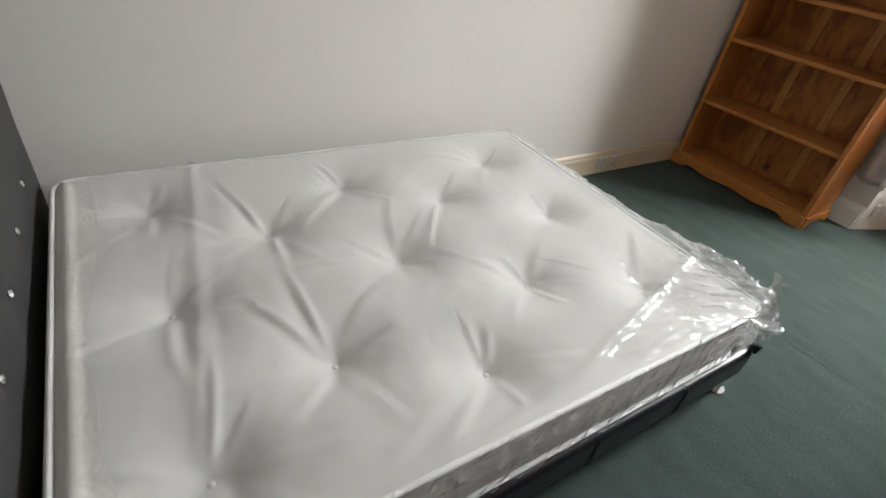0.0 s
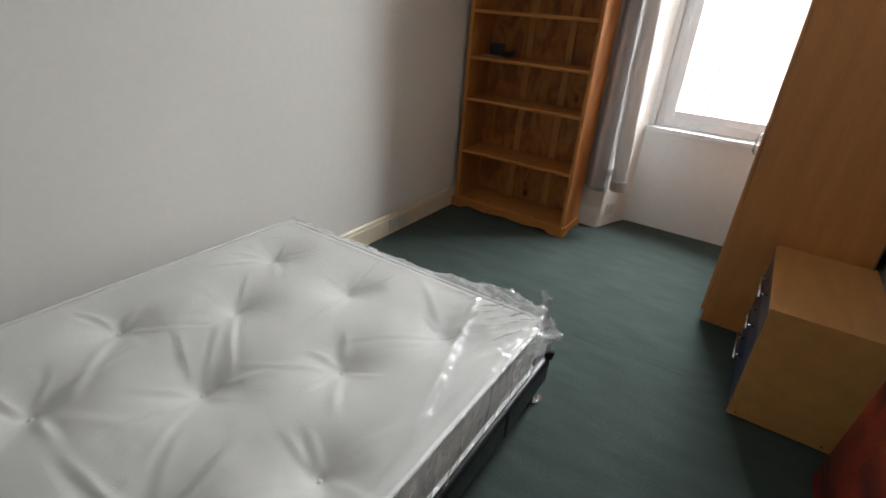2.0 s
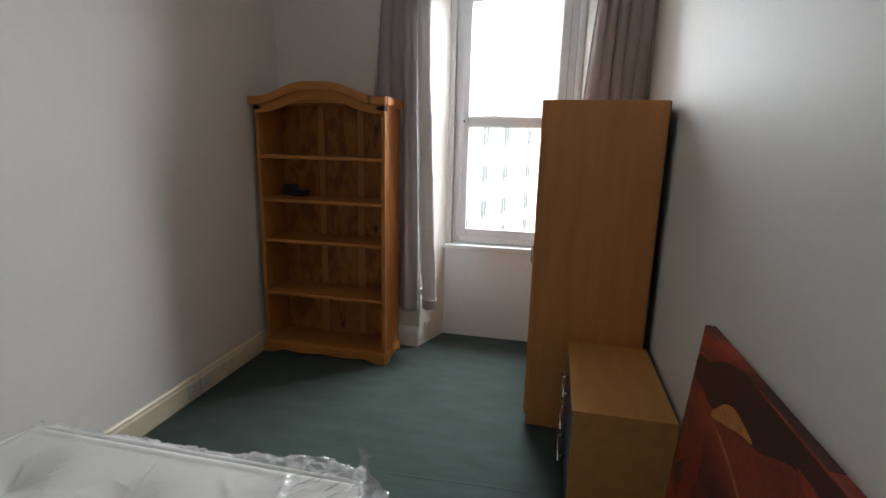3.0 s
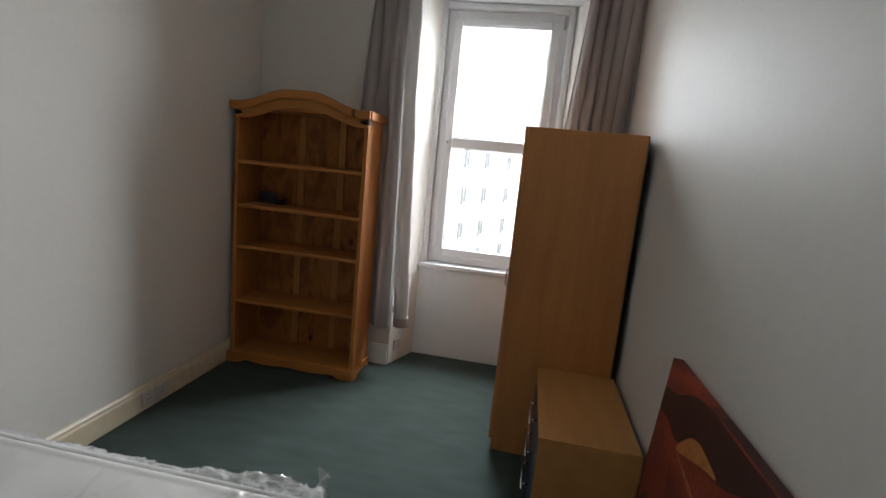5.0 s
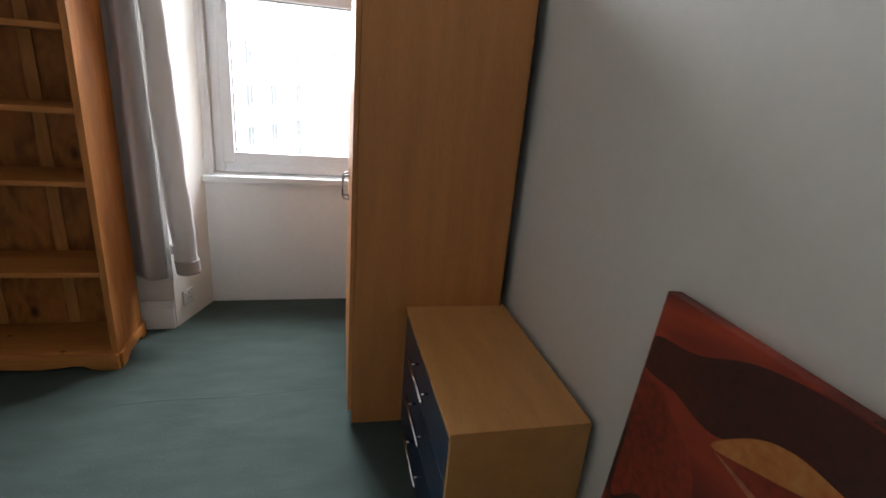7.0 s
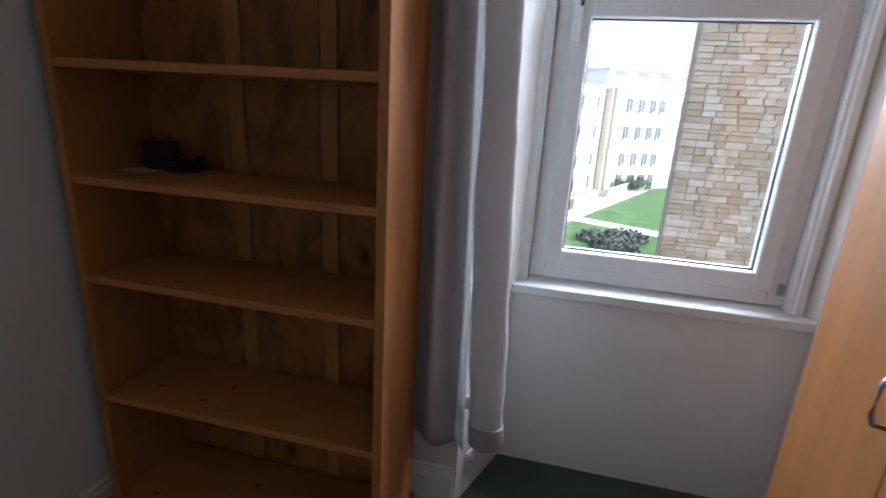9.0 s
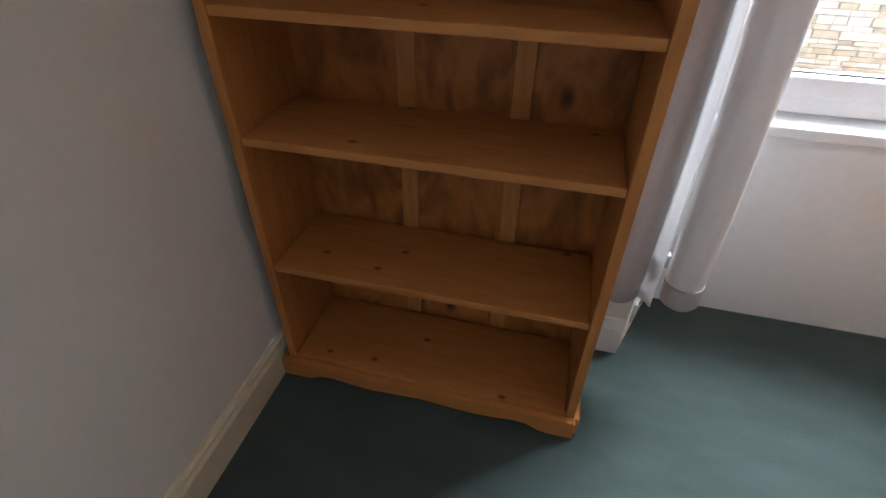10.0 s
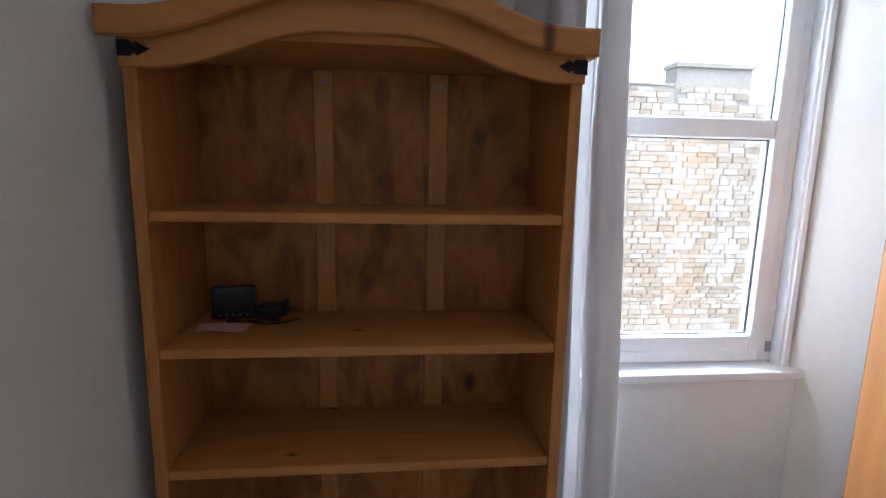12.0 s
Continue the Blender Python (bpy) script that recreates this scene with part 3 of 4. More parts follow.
vpart("kickboard", box(wx0 + 0.02, wx0 + 0.036, wy0 + 0.0185, wy1 - 0.0185, 0.0, 0.0595), M_BEECH)
vpart("back_panel", box(wx1 + 0.0005, wx1 + 0.005, wy0 + 0.002, wy1 - 0.002, 0.01, wz - 0.004), M_DARK, "dark hardboard back")
ym = -0.135
for y0, y1, hy in ((wy0 + 0.002, ym - 0.0015, ym - 0.032), (ym + 0.0015, wy1 - 0.002, ym + 0.032)):
    d = vpart("door", box(wx0 - 0.018, wx0 - 0.0015, y0, y1, 0.062, wz - 0.003, 0.0012), M_BEECH, "beech laminate door")
    vpart("edge_strip", box(wx0 - 0.0175, wx0 - 0.002, y0 + 0.001, y1 - 0.001, wz - 0.0029, wz - 0.0012), M_DARK, "thin dark strip along the door edge")
    if hy > ym:
        vpart("edge_strip", box(wx0 - 0.0175, wx0 - 0.002, y1 + 0.0001, y1 + 0.0018, 0.064, wz - 0.0045), M_DARK, "thin dark strip along the door edge")
    hx = wx0 - 0.018
    hb = tube([(hx, hy, 0.835), (hx - 0.022, hy, 0.838), (hx - 0.028, hy, 0.852), (hx - 0.028, hy, 0.915), (hx - 0.022, hy, 0.929), (hx, hy, 0.932)], 0.005, 8)
    h = part("handle", hb, M_STEEL, d, "curved grey steel handle", True)

near = Vector((wx0 - 0.018, wy0, 0.0))
wd.matrix_basis = Matrix.Translation(near) @ Matrix.Rotation(radians(-1.6), 4, "Z") @ Matrix.Translation(-near) @ Matrix.Translation(WA)

# ---- drawer chest ----
CA = (2.29, -0.855, 0.0)
ch = thing("drawer_chest", CA, "low beech chest with three dark blue drawers", "chest of drawers")


def cpart(name, b, m, label="", parent=ch, smooth=False):
    return at_parent(part(name, b, m, parent, label, smooth), CA)


cx0, cx1, cy0, cy1, cz = 2.103, 2.483, -1.207, -0.503, 0.512
cpart("side_panel", box(cx0, cx1, cy0, cy0 + 0.016, 0.012, cz - 0.0165, 0.001), M_OAKTOP)
cpart("side_panel", box(cx0, cx1, cy1 - 0.016, cy1, 0.012, cz - 0.0165, 0.001), M_OAKTOP)
cpart("top_panel", box(cx0 - 0.004, cx1, cy0 - 0.001, cy1 + 0.001, cz - 0.016, cz, 0.0015), M_OAKTOP)
cpart("back_panel", box(cx1 - 0.006, cx1 - 0.001, cy0 + 0.017, cy1 - 0.017, 0.012, cz - 0.017), M_DARK)
cpart("bottom_panel", box(cx0 + 0.01, cx1 - 0.007, cy0 + 0.0165, cy1 - 0.0165, 0.02, 0.036), M_OAKTOP)
for y in (cy0 + 0.03, cy1 - 0.03):
    for x in (cx0 + 0.05, cx1 - 0.05):
        cpart("foot_stud", tube([(x, y, 0.0), (x, y, 0.0119)], 0.011, 10), M_BLACKP)
for y, x in ((cy0 - 0.001, cx0 + 0.03), (cy0 - 0.001, cx1 - 0.06)):
    cpart("screw_cap", tube([(x, y - 0.001, 0.03), (x, y + 0.002, 0.03)], 0.004, 8), M_DARK)
zs = (0.03, 0.186, 0.342, 0.494)
for za, zb in zip(zs, zs[1:]):
    dr = cpart("drawer", box(cx0 - 0.002, cx0 + 0.014, cy0 + 0.0175, cy1 - 0.0175, za + 0.002, zb - 0.002, 0.001), M_BLUE, "dark blue drawer front")
    zc = 0.5 * (za + zb) + 0.025
    hb = tube([(cx0 - 0.030, -0.985, zc), (cx0 - 0.030, -0.745, zc)], 0.0055, 10)
    hd = part("handle", hb, M_CHROME, dr, "chrome bar handle", True)
    for y in (-0.945, -0.785):
        part("handle_post", tube([(cx0 - 0.029, y, zc), (cx0 - 0.001, y, zc)], 0.0035, 8), M_CHROME, dr, "", True)

# ---- leaning canvas ----
def canvas_material():
    m = bpy.data.materials.new("painted_canvas")
    m.use_nodes = True
    n, l = m.node_tree.nodes, m.node_tree.links
    tc, mp = n.new("ShaderNodeTexCoord"), n.new("ShaderNodeMapping")
    mp.inputs["Rotation"].default_value = (radians(35), 0, 0)
    mp.inputs["Scale"].default_value = (1, 1.0, 2.6)
    l.new(tc.outputs["Object"], mp.inputs[0])
    a = n.new("ShaderNodeTexNoise")
    a.inputs["Scale"].default_value, a.inputs["Detail"].default_value, a.inputs["Distortion"].default_value = 2.2, 2, 0.9
    l.new(mp.outputs[0], a.inputs["Vector"])
    r = n.new("ShaderNodeValToRGB")
    r.color_ramp.elements[0].position, r.color_ramp.elements[0].color = 0.36, (0.035, 0.006, 0.004, 1)
    r.color_ramp.elements[1].position, r.color_ramp.elements[1].color = 0.66, (0.42, 0.052, 0.018, 1)
    e = r.color_ramp.elements.new(0.5)
    e.color = (0.20, 0.022, 0.010, 1)
    l.new(a.outputs[0], r.inputs[0])
    b = n["Principled BSDF"]
    l.new(r.outputs[0], b.inputs["Base Color"])
    b.inputs["Roughness"].default_value = 0.5
    w = n.new("ShaderNodeTexNoise")
    w.inputs["Scale"].default_value = 350
    l.new(tc.outputs["Object"], w.inputs["Vector"])
    bp = n.new("ShaderNodeBump")
    bp.inputs["Strength"].default_value, bp.inputs["Distance"].default_value = 0.25, 0.003
    l.new(w.outputs[0], bp.inputs["Height"])
    l.new(bp.outputs[0], b.inputs["Normal"])
    return m


M_CANVAS = canvas_material()
M_PDARK = mat("dark_maroon_paint", (0.032, 0.008, 0.006), 0.5, var=0.3, scale=3.0, bump=0.1, second=(0.10, 0.018, 0.009))
M_PRED = mat("scarlet_paint", (0.46, 0.058, 0.02), 0.5, var=0.25, scale=4, bump=0.1, second=(0.22, 0.025, 0.010))
M_PRUST = mat("rust_paint", (0.33, 0.038, 0.014), 0.5, var=0.3, scale=3.5, bump=0.1, second=(0.08, 0.012, 0.007))
M_PGOLD = mat("ochre_paint", (0.52, 0.25, 0.06), 0.5, var=0.3, scale=9, bump=0.1, second=(0.45, 0.09, 0.02))
M_PPALE = mat("pale_orange_paint", (0.55, 0.20, 0.09), 0.5, var=0.25, scale=9, bump=0.1)
# local frame: y along the wall, z up the face, x = 0 at the face
PA = pose(2.396, -1.372, 0.012, 0, 4.45, 0)
pic = thing("canvas_painting", (0, 0, 0), "large red and maroon abstract canvas leaning on the wall", "painting")
PL, PH = 1.25, 0.955
part("canvas", box(0.0, 0.032, -PL, 0.0, 0.0, PH, 0.003), M_CANVAS, pic)


def stroke(pts, m, lift, label=""):
    b = bmesh.new()
    vs = [b.verts.new((-lift, -u, PH - v)) for u, v in pts]
    b.faces.new(vs)
    bmesh.ops.recalc_face_normals(b, faces=b.faces[:])
    part("paint_shape", b, m, pic, label)


def rounded(pts, n=6):
    """A closed smooth outline through a few corners."""
    out, k = [], len(pts)
    for i in range(k):
        p0, p1, p2, p3 = (Vector(pts[(i + d) % k]) for d in (-1, 0, 1, 2))
        for j in range(n):
            t = j / n
            out.append(tuple(0.5 * (2 * p1 + (p2 - p0) * t + (2 * p0 - 5 * p1 + 4 * p2 - p3) * t * t + (3 * p1 - p0 - 3 * p2 + p3) * t ** 3)))
    return out


def inside(pts):
    return [(min(max(u, 0.004), PL - 0.004), min(max(v, 0.004), PH - 0.004)) for u, v in pts]


stroke(inside(rounded([(0.005, 0.10), (0.12, 0.075), (0.25, 0.02), (0.45, 0.0), (0.9, 0.0), (0.9, 0.10), (0.72, 0.05), (0.60, 0.085), (0.48, 0.125), (0.34, 0.105), (0.21, 0.18), (0.10, 0.17), (0.005, 0.17)])), M_PDARK, 0.0006, "dark maroon painted band")
stroke(rounded([(0.24, 0.205), (0.34, 0.165), (0.50, 0.125), (0.66, 0.06), (0.76, 0.12), (0.80, 0.40), (0.62, 0.36), (0.42, 0.25)]), M_PRUST, 0.0008, "rust red painted petal")
stroke(rounded([(0.66, 0.05), (0.80, 0.07), (0.97, 0.11), (0.99, 0.36), (0.82, 0.17), (0.74, 0.10)]), M_PRED, 0.0012, "scarlet painted petal")
stroke(rounded([(0.21, 0.20), (0.27, 0.135), (0.33, 0.108), (0.40, 0.108), (0.475, 0.122), (0.40, 0.142), (0.31, 0.172)]), M_PGOLD, 0.0016, "ochre painted flame")
stroke(rounded([(0.22, 0.203), (0.33, 0.214), (0.44, 0.243), (0.60, 0.31), (0.66, 0.36), (0.58, 0.312), (0.43, 0.253), (0.31, 0.223)]), M_PPALE, 0.0020, "pale painted stem line")
stroke(rounded([(0.10, 0.44), (0.18, 0.39), (0.23, 0.58), (0.20, 0.80), (0.14, 0.70)]), M_PRUST, 0.0012)
stroke(rounded([(0.27, 0.56), (0.31, 0.44), (0.345, 0.395), (0.35, 0.43), (0.30, 0.54)]), M_PPALE, 0.0014, "pale painted highlight")
stroke(rounded([(0.03, 0.20), (0.12, 0.22), (0.20, 0.28), (0.22, 0.42), (0.10, 0.42), (0.02, 0.48)]), M_PRUST, 0.0006)
part("edge_paint", box(0.002, 0.030, -0.74, -0.40, PH + 0.0002, PH + 0.0012), M_PDARK, pic, "dark maroon painted top edge")
pic.matrix_basis = PA

# ---- bed ----
BA = (0.78, -2.5, 0.0)
bed = thing("bed_frame", BA, "low black leatherette bed frame with grey buttoned headboard", "bed")


def dpart(name, b, m, label="", parent=bed, smooth=False):
    return at_parent(part(name, b, m, parent, label, smooth), BA)


bx0, bx1, by0, by1 = 0.10, 1.465, -3.475, -1.585


for x0, x1 in ((bx1 - 0.06, bx1), (bx0, bx0 + 0.06)):
    dpart("side_rail", box(x0, x1, by0, by1, 0.088, 0.212, 0.029, 6), M_BASE, "padded black leatherette side rail", smooth=True)
for i in range(1, 5):
    for sh in (-0.006, 0.006):
        ya = by0 + (by1 - by0) * i / 5 + sh
        dpart("stitch_band", tube([(bx1 + 0.0012, ya, 0.10), (bx1 + 0.001, ya, 0.19), (bx1 - 0.006, ya, 0.206), (bx1 - 0.024, ya, 0.2128), (bx1 - 0.04, ya, 0.2130)], 0.0022, 6), M_BASE)
dpart("foot_rail", box(bx0 + 0.061, bx1 - 0.061, by1 - 0.06, by1, 0.075, 0.212, 0.02, 4), M_BASE, "padded black leatherette foot rail", smooth=True)
dpart("corner_tab", prism([(bx1 - 0.05, 0.20), (bx1 + 0.004, 0.20), (bx1 + 0.010, 0.236), (bx1 - 0.01, 0.232)], "xz", by1 - 0.012, by1 + 0.004, 0.002), M_BASE, "upturned black corner of the cover")
dpart("slat_base", box(bx0 + 0.061, bx1 - 0.061, by0, by1 - 0.061, 0.12, 0.20), M_DARK)
for x, y in ((bx1 - 0.035, by1 - 0.03), (bx0 + 0.05, by1 - 0.05), (bx1 - 0.05, by0 + 0.1), (bx0 + 0.05, by0 + 0.1)):
    fb = tube([(x, y, 0.0), (x, y, 0.004), (x, y, 0.0045)], 0.034, 20)
    tube([(x, y, 0.004), (x, y, 0.076)], 0.02, 16, fb)
    dpart("foot", fb, M_CHROME, "round chrome foot", smooth=False)

# headboard: padded face with a grid of buttons
hb_x0, hb_x1, hb_z1 = 0.0, 1.62, 1.12
btn = [(0.235 + 0.245 * i + (0.122 if j else 0), 0.49 + 0.36 * j) for j in range(2) for i in range(6) if 0.235 + 0.245 * i + (0.122 if j else 0) < hb_x1 - 0.08]


def head_face(u, v):
    x, z = hb_x0 + (hb_x1 - hb_x0) * u, 0.05 + (hb_z1 - 0.05) * v
    e = min(x - hb_x0, hb_x1 - x, hb_z1 - z, 0.05) / 0.05
    y = by0 - 0.055 + 0.045 * math.sqrt(max(0, 1 - (1 - max(e, 0)) ** 2))
    for bx, bz in btn:
        r = math.hypot(x - bx, z - bz)
        y -= 0.010 * math.exp(-(r / 0.022) ** 2) + 0.006 * math.exp(-(r / 0.08) ** 2)
    return (x, y + 0.003 * noise.noise((x * 6, z * 6, 3.0)), z)


dpart("headboard_pad", sheet(130, 90, head_face), M_VELVET, "grey velvet padded headboard face", smooth=True)
dpart("headboard_back", box(hb_x0, hb_x1, by0 - 0.11, by0 - 0.0555, 0.0, hb_z1, 0.006), M_VELVET)
for bx, bz in btn:
    b = bmesh.new()
    bmesh.ops.create_icosphere(b, subdivisions=1, radius=0.011)
    for v in b.verts:
        v.co = Vector((v.co.x + bx, v.co.y * 0.6 + by0 - 0.018, v.co.z + bz))
    dpart("crystal_button", b, M_CHROME, "faceted clear button")

# ---- mattress ----
MA = (0.77, -2.53, 0.2135)
mt = thing("mattress", MA, "white tufted double mattress still in torn clear wrapping", "mattress")
mx0, mx1, my0, my1, mz0, mz1 = 0.105, 1.435, -3.440, -1.685, 0.2135, 0.425
tufts = [(x, y) for y, xs in ((-3.215, (0.34, 0.80, 1.262)), (-2.92, (0.555, 1.10)), (-2.61, (0.36, 0.81, 1.268)), (-2.305, (0.545, 1.045)), (-1.975, (0.337, 0.764, 1.20))) for x in xs]
creases = []
crnd = random.Random(5)
for tx, ty in tufts:
    for k in range(8):
        a = radians(45 * k + 40) + crnd.uniform(-0.35, 0.35)
        creases.append((tx, ty, math.cos(a), math.sin(a), crnd.uniform(0.12, 0.36), crnd.uniform(0.0008, 0.0038), crnd.uniform(-0.9, 0.9), crnd.uniform(0.008, 0.015)))


def top_height(x, y):
    z = mz1
    for tx, ty in tufts:
        r2 = (x - tx) ** 2 + (y - ty) ** 2
        if r2 < 0.16:
            z -= 0.028 * math.exp(-math.sqrt(r2) / 0.055) + 0.016 * math.exp(-r2 / 0.018)
    for cx, cy, dx, dy, ln, h, bend, wd_c in creases:
        s = ((x - cx) * dx + (y - cy) * dy) / ln
        if 0.05 < s < 1:
            o = (x - cx) * -dy + (y - cy) * dx + bend * 0.06 * s * s
            if abs(o) < 0.07:
                z += h * math.sin(math.pi * s) * (math.exp(-(o / wd_c) ** 2) - 0.7 * math.exp(-((o - 1.9 * wd_c) / (1.3 * wd_c)) ** 2))
    return z + 0.003 * noise.noise((x * 4, y * 4, 0.0)) + 0.001 * noise.noise((x * 17, y * 17, 4.0))


def shell(nu, nv, gap, f_top):
    """The top, with a rounded rim, as a height field."""
    def f(u, v):
        x, y = mx0 + (mx1 - mx0) * u, my0 + (my1 - my0) * v
        e = min(x - mx0, mx1 - x, y - my0, my1 - y)
        k = min(1, max(0, e / 0.05))
        return (x, y, f_top(x, y) * k + (mz1 - 0.016) * (1 - k) + (0.010 * math.sin(math.pi * k) if k < 1 else 0) + gap)
    return sheet(nu, nv, f)


def mpart(name, b, m, label="", smooth=True):
    return at_parent(part(name, b, m, mt, label, smooth), MA)


mpart("top_panel", shell(200, 270, 0.0, top_height), M_TICK, "white damask tufted top")


def outline(inset, z, bulge=0.0, n=60):
    r = 0.06
    out = []
    for cx, cy, a0 in ((mx1 - r, my1 - r, 0), (mx0 + r, my1 - r, 90), (mx0 + r, my0 + r, 180), (mx1 - r, my0 + r, 270)):
        for k in range(9):
            a = radians(a0 + k * 11.25)
            out.append((cx + (r + bulge - inset) * math.cos(a), cy + (r + bulge - inset) * math.sin(a), z))
    return out


bm = bmesh.new()
rows = [[bm.verts.new(p) for p in outline(0.002, mz0 + (mz1 - 0.016 - mz0) * k / 8, 0.010 * math.sin(math.pi * k / 8))] for k in range(9)]
for a, b in zip(rows, rows[1:]):
    for k in range(len(a)):
        bm.faces.new((a[k], a[(k + 1) % len(a)], b[(k + 1) % len(a)], b[k]))
bm.faces.new(list(reversed(rows[0])))
mpart("border", bm, M_TICK, "pale quilted side border")
for z in (mz1 - 0.010, mz0 + 0.012):
    loop = outline(-0.004, z)
    mpart("piping", tube(loop + loop[:1], 0.0075, 8), M_PIPE, "white piped edge")
for tx, ty in tufts:
    b = bmesh.new()
    bmesh.ops.create_uvsphere(b, u_segments=10, v_segments=6, radius=0.008)
    for v in b.verts:
        v.co = Vector((v.co.x + tx, v.co.y + ty, v.co.z * 0.45 + top_height(tx, ty) + 0.003))
    mpart("tuft", b, M_PIPE)
# sewn maker's patch: plain bars
for i in range(5):
    mpart("stitched_bar", box(0.14 + i * 0.03, 0.162 + i * 0.03, -1.735, -1.722, mz1 - 0.004, mz1 - 0.0005), M_GREYTRIM, "grey woven label stitching", False)


def wrap_point(u, v):
    """The film: over the top, folded down at the long side and at the foot, with an ear where the two folds meet."""
    U = mx0 + 0.01 + (mx1 - mx0 + 0.20) * u
    V = my0 + 0.085 + 0.02 * math.sin(9 * u) + 0.012 * noise.noise((u * 14, 0, 2)) + (my1 - my0 + 0.115) * v
    dx, dy = max(0.0, U - mx1), max(0.0, V - my1)
    x, y = min(U, mx1), min(V, my1)
    k = min(1, max(0, min(x - mx0, mx1 - x, my1 - y) / 0.05))
    z = (top_height(x, y) + 0.007) * k + (mz1 - 0.006) * (1 - k) + 0.003
    ear = min(dx, dy)
    near = math.exp(-((U - 1.40) / 0.32) ** 2) * math.exp(-((V - my1) / 0.42) ** 2)
    ang, rho = math.atan2(V - my1 - 0.12, U - mx1 - 0.12), math.hypot(V - my1 - 0.12, U - mx1 - 0.12)
    cr = 1 - abs(noise.noise((ang * 9, rho * 3, 1.7)))
    cr2 = 1 - abs(noise.noise((ang * 19, rho * 7, 5.1)))
    cr3 = 1 - abs(noise.noise((ang * 34 + 5 * U, rho * 20, 8.3)))
    lift = 0.003 + 0.022 * near * cr ** 4 + 0.014 * (near + 0.05) * cr2 ** 3 + 0.008 * (near + 0.04) * cr3 ** 3
    # a long taut ridge to the corner, and a soft fold across the head end
    s = (U - 1.39) * 0.961 + (V + 2.43) * 0.276
    if -2.45 < V < -1.66:
        lift += 0.022 * math.exp(-(s / 0.014) ** 2) * math.sin(math.pi * (V + 2.45) / 0.79) ** 0.6
    lift += 0.012 * math.exp(-((V + 3.15 - 0.14 * (0.8 - U)) / 0.022) ** 2) * (U < 1.4)
    stand = (0.008 + 0.030 * math.exp(-((U - 1.24) / 0.22) ** 2)) * (1 + 0.4 * noise.noise((U * 8, 0.3, 6.0)))
    lift += stand * min(1, max(0, (V - my1 + 0.085) / 0.085)) ** 2
    # shallow pleats of the loose film between the tufts
    lift += 0.0016 * (1 - abs(noise.noise((U * 7 + 1.3 * V, V * 3.2, 9.0)))) ** 6 + 0.0014 * (1 - abs(noise.noise((U * 4.5 - 2 * V, V * 9, 3.0)))) ** 8
    side = 0.010 * noise.noise((U * 6, V * 11, 0.5)) + 0.012 * noise.noise((V * 27, U * 9, 4.0)) + 0.008 * noise.noise((V * 50 + U * 30, U * 45, 2.0))
    fall = max(dx, dy)
    return (x + (0.012 + side * (fall > 0) if dx > 0 else 0) + (0.16 + 6 * side) * ear, y + (0.012 + side if dy > 0 else 0) + (0.16 - 6 * side) * ear, max(z + lift - fall + 0.6 * ear, 0.222 + 0.008 * side / 0.01))


w = mpart("plastic_wrap", sheet(240, 300, wrap_point), M_POLY, "crumpled clear polythene wrapping")
w.visible_shadow = False


def ear(at, top, width, seed):
    """A pinched, twisted tuft of film that stands off the corner."""
    base, tip = Vector(at), Vector(top)
    d = tip - base
    side_v = d.cross(Vector((0.3, 0.7, 0.2))).normalized()
    out_v = d.cross(side_v).normalized()

    def f(u, v):
        wv = width * (1.15 - 0.75 * math.sin(2.6 * v) + 0.35 * v)
        a = (u - 0.5) * 2
        p = base + d * v + side_v * wv * a + out_v * (0.016 * math.sin(3 * a + 4 * v) + 0.006 * noise.noise((u * 5, v * 6, seed)))
        return p + d * 0.15 * v * noise.noise((u * 4, seed, 1.0))
    e = mpart("wrap_ear", sheet(16, 18, f), M_POLY, "twisted upstanding corner of the wrapping")
    e.visible_shadow = False


ear((1.405, -1.690, 0.425), (1.425, -1.640, 0.500), 0.030, 1.0)
ear((1.440, -1.680, 0.330), (1.490, -1.640, 0.365), 0.030, 4.0)

# ---- outdoors ----
ZG = -7.0
structure("ground", box(-400, 400, 1.2, 800, ZG - 0.3, ZG), M_GROUND, "pale gravel ground of the courtyard", "ground")
outer = structure("facade_below", box(-6, 2.9, 0.96, 1.3, ZG, -0.3), M_STONE, "sandstone facade below the window", "facade")


COURT = pose(-2, 39, ZG, 0, 0, 67)  # x along the row of houses, -y into the courtyard


def court(ob, x=0, y=0, z=0):
    ob.matrix_basis = COURT @ pose(x, y, z)
    return ob


for (x0, x1, y0, y1), m, nm, lb in (((-12, 40, -4.7, -3.0), M_PAVE, "pavement_path", "pale paved path along the houses"), ((0.6, 2.4, -16, -4.7), M_PAVE, "pavement_cross", "pale paved cross path between lawns"), ((-12, 0.6, -16, -4.9), M_GRASS, "lawn_a", "bright green mown lawn"), ((2.4, 30, -16, -4.9), M_GRASS, "lawn_b", "bright green mown lawn")):
    court(structure(nm, box(x0, x1, y0, y1, 0.001, 0.06), m, lb, "lawn" if m is M_GRASS else "path"))


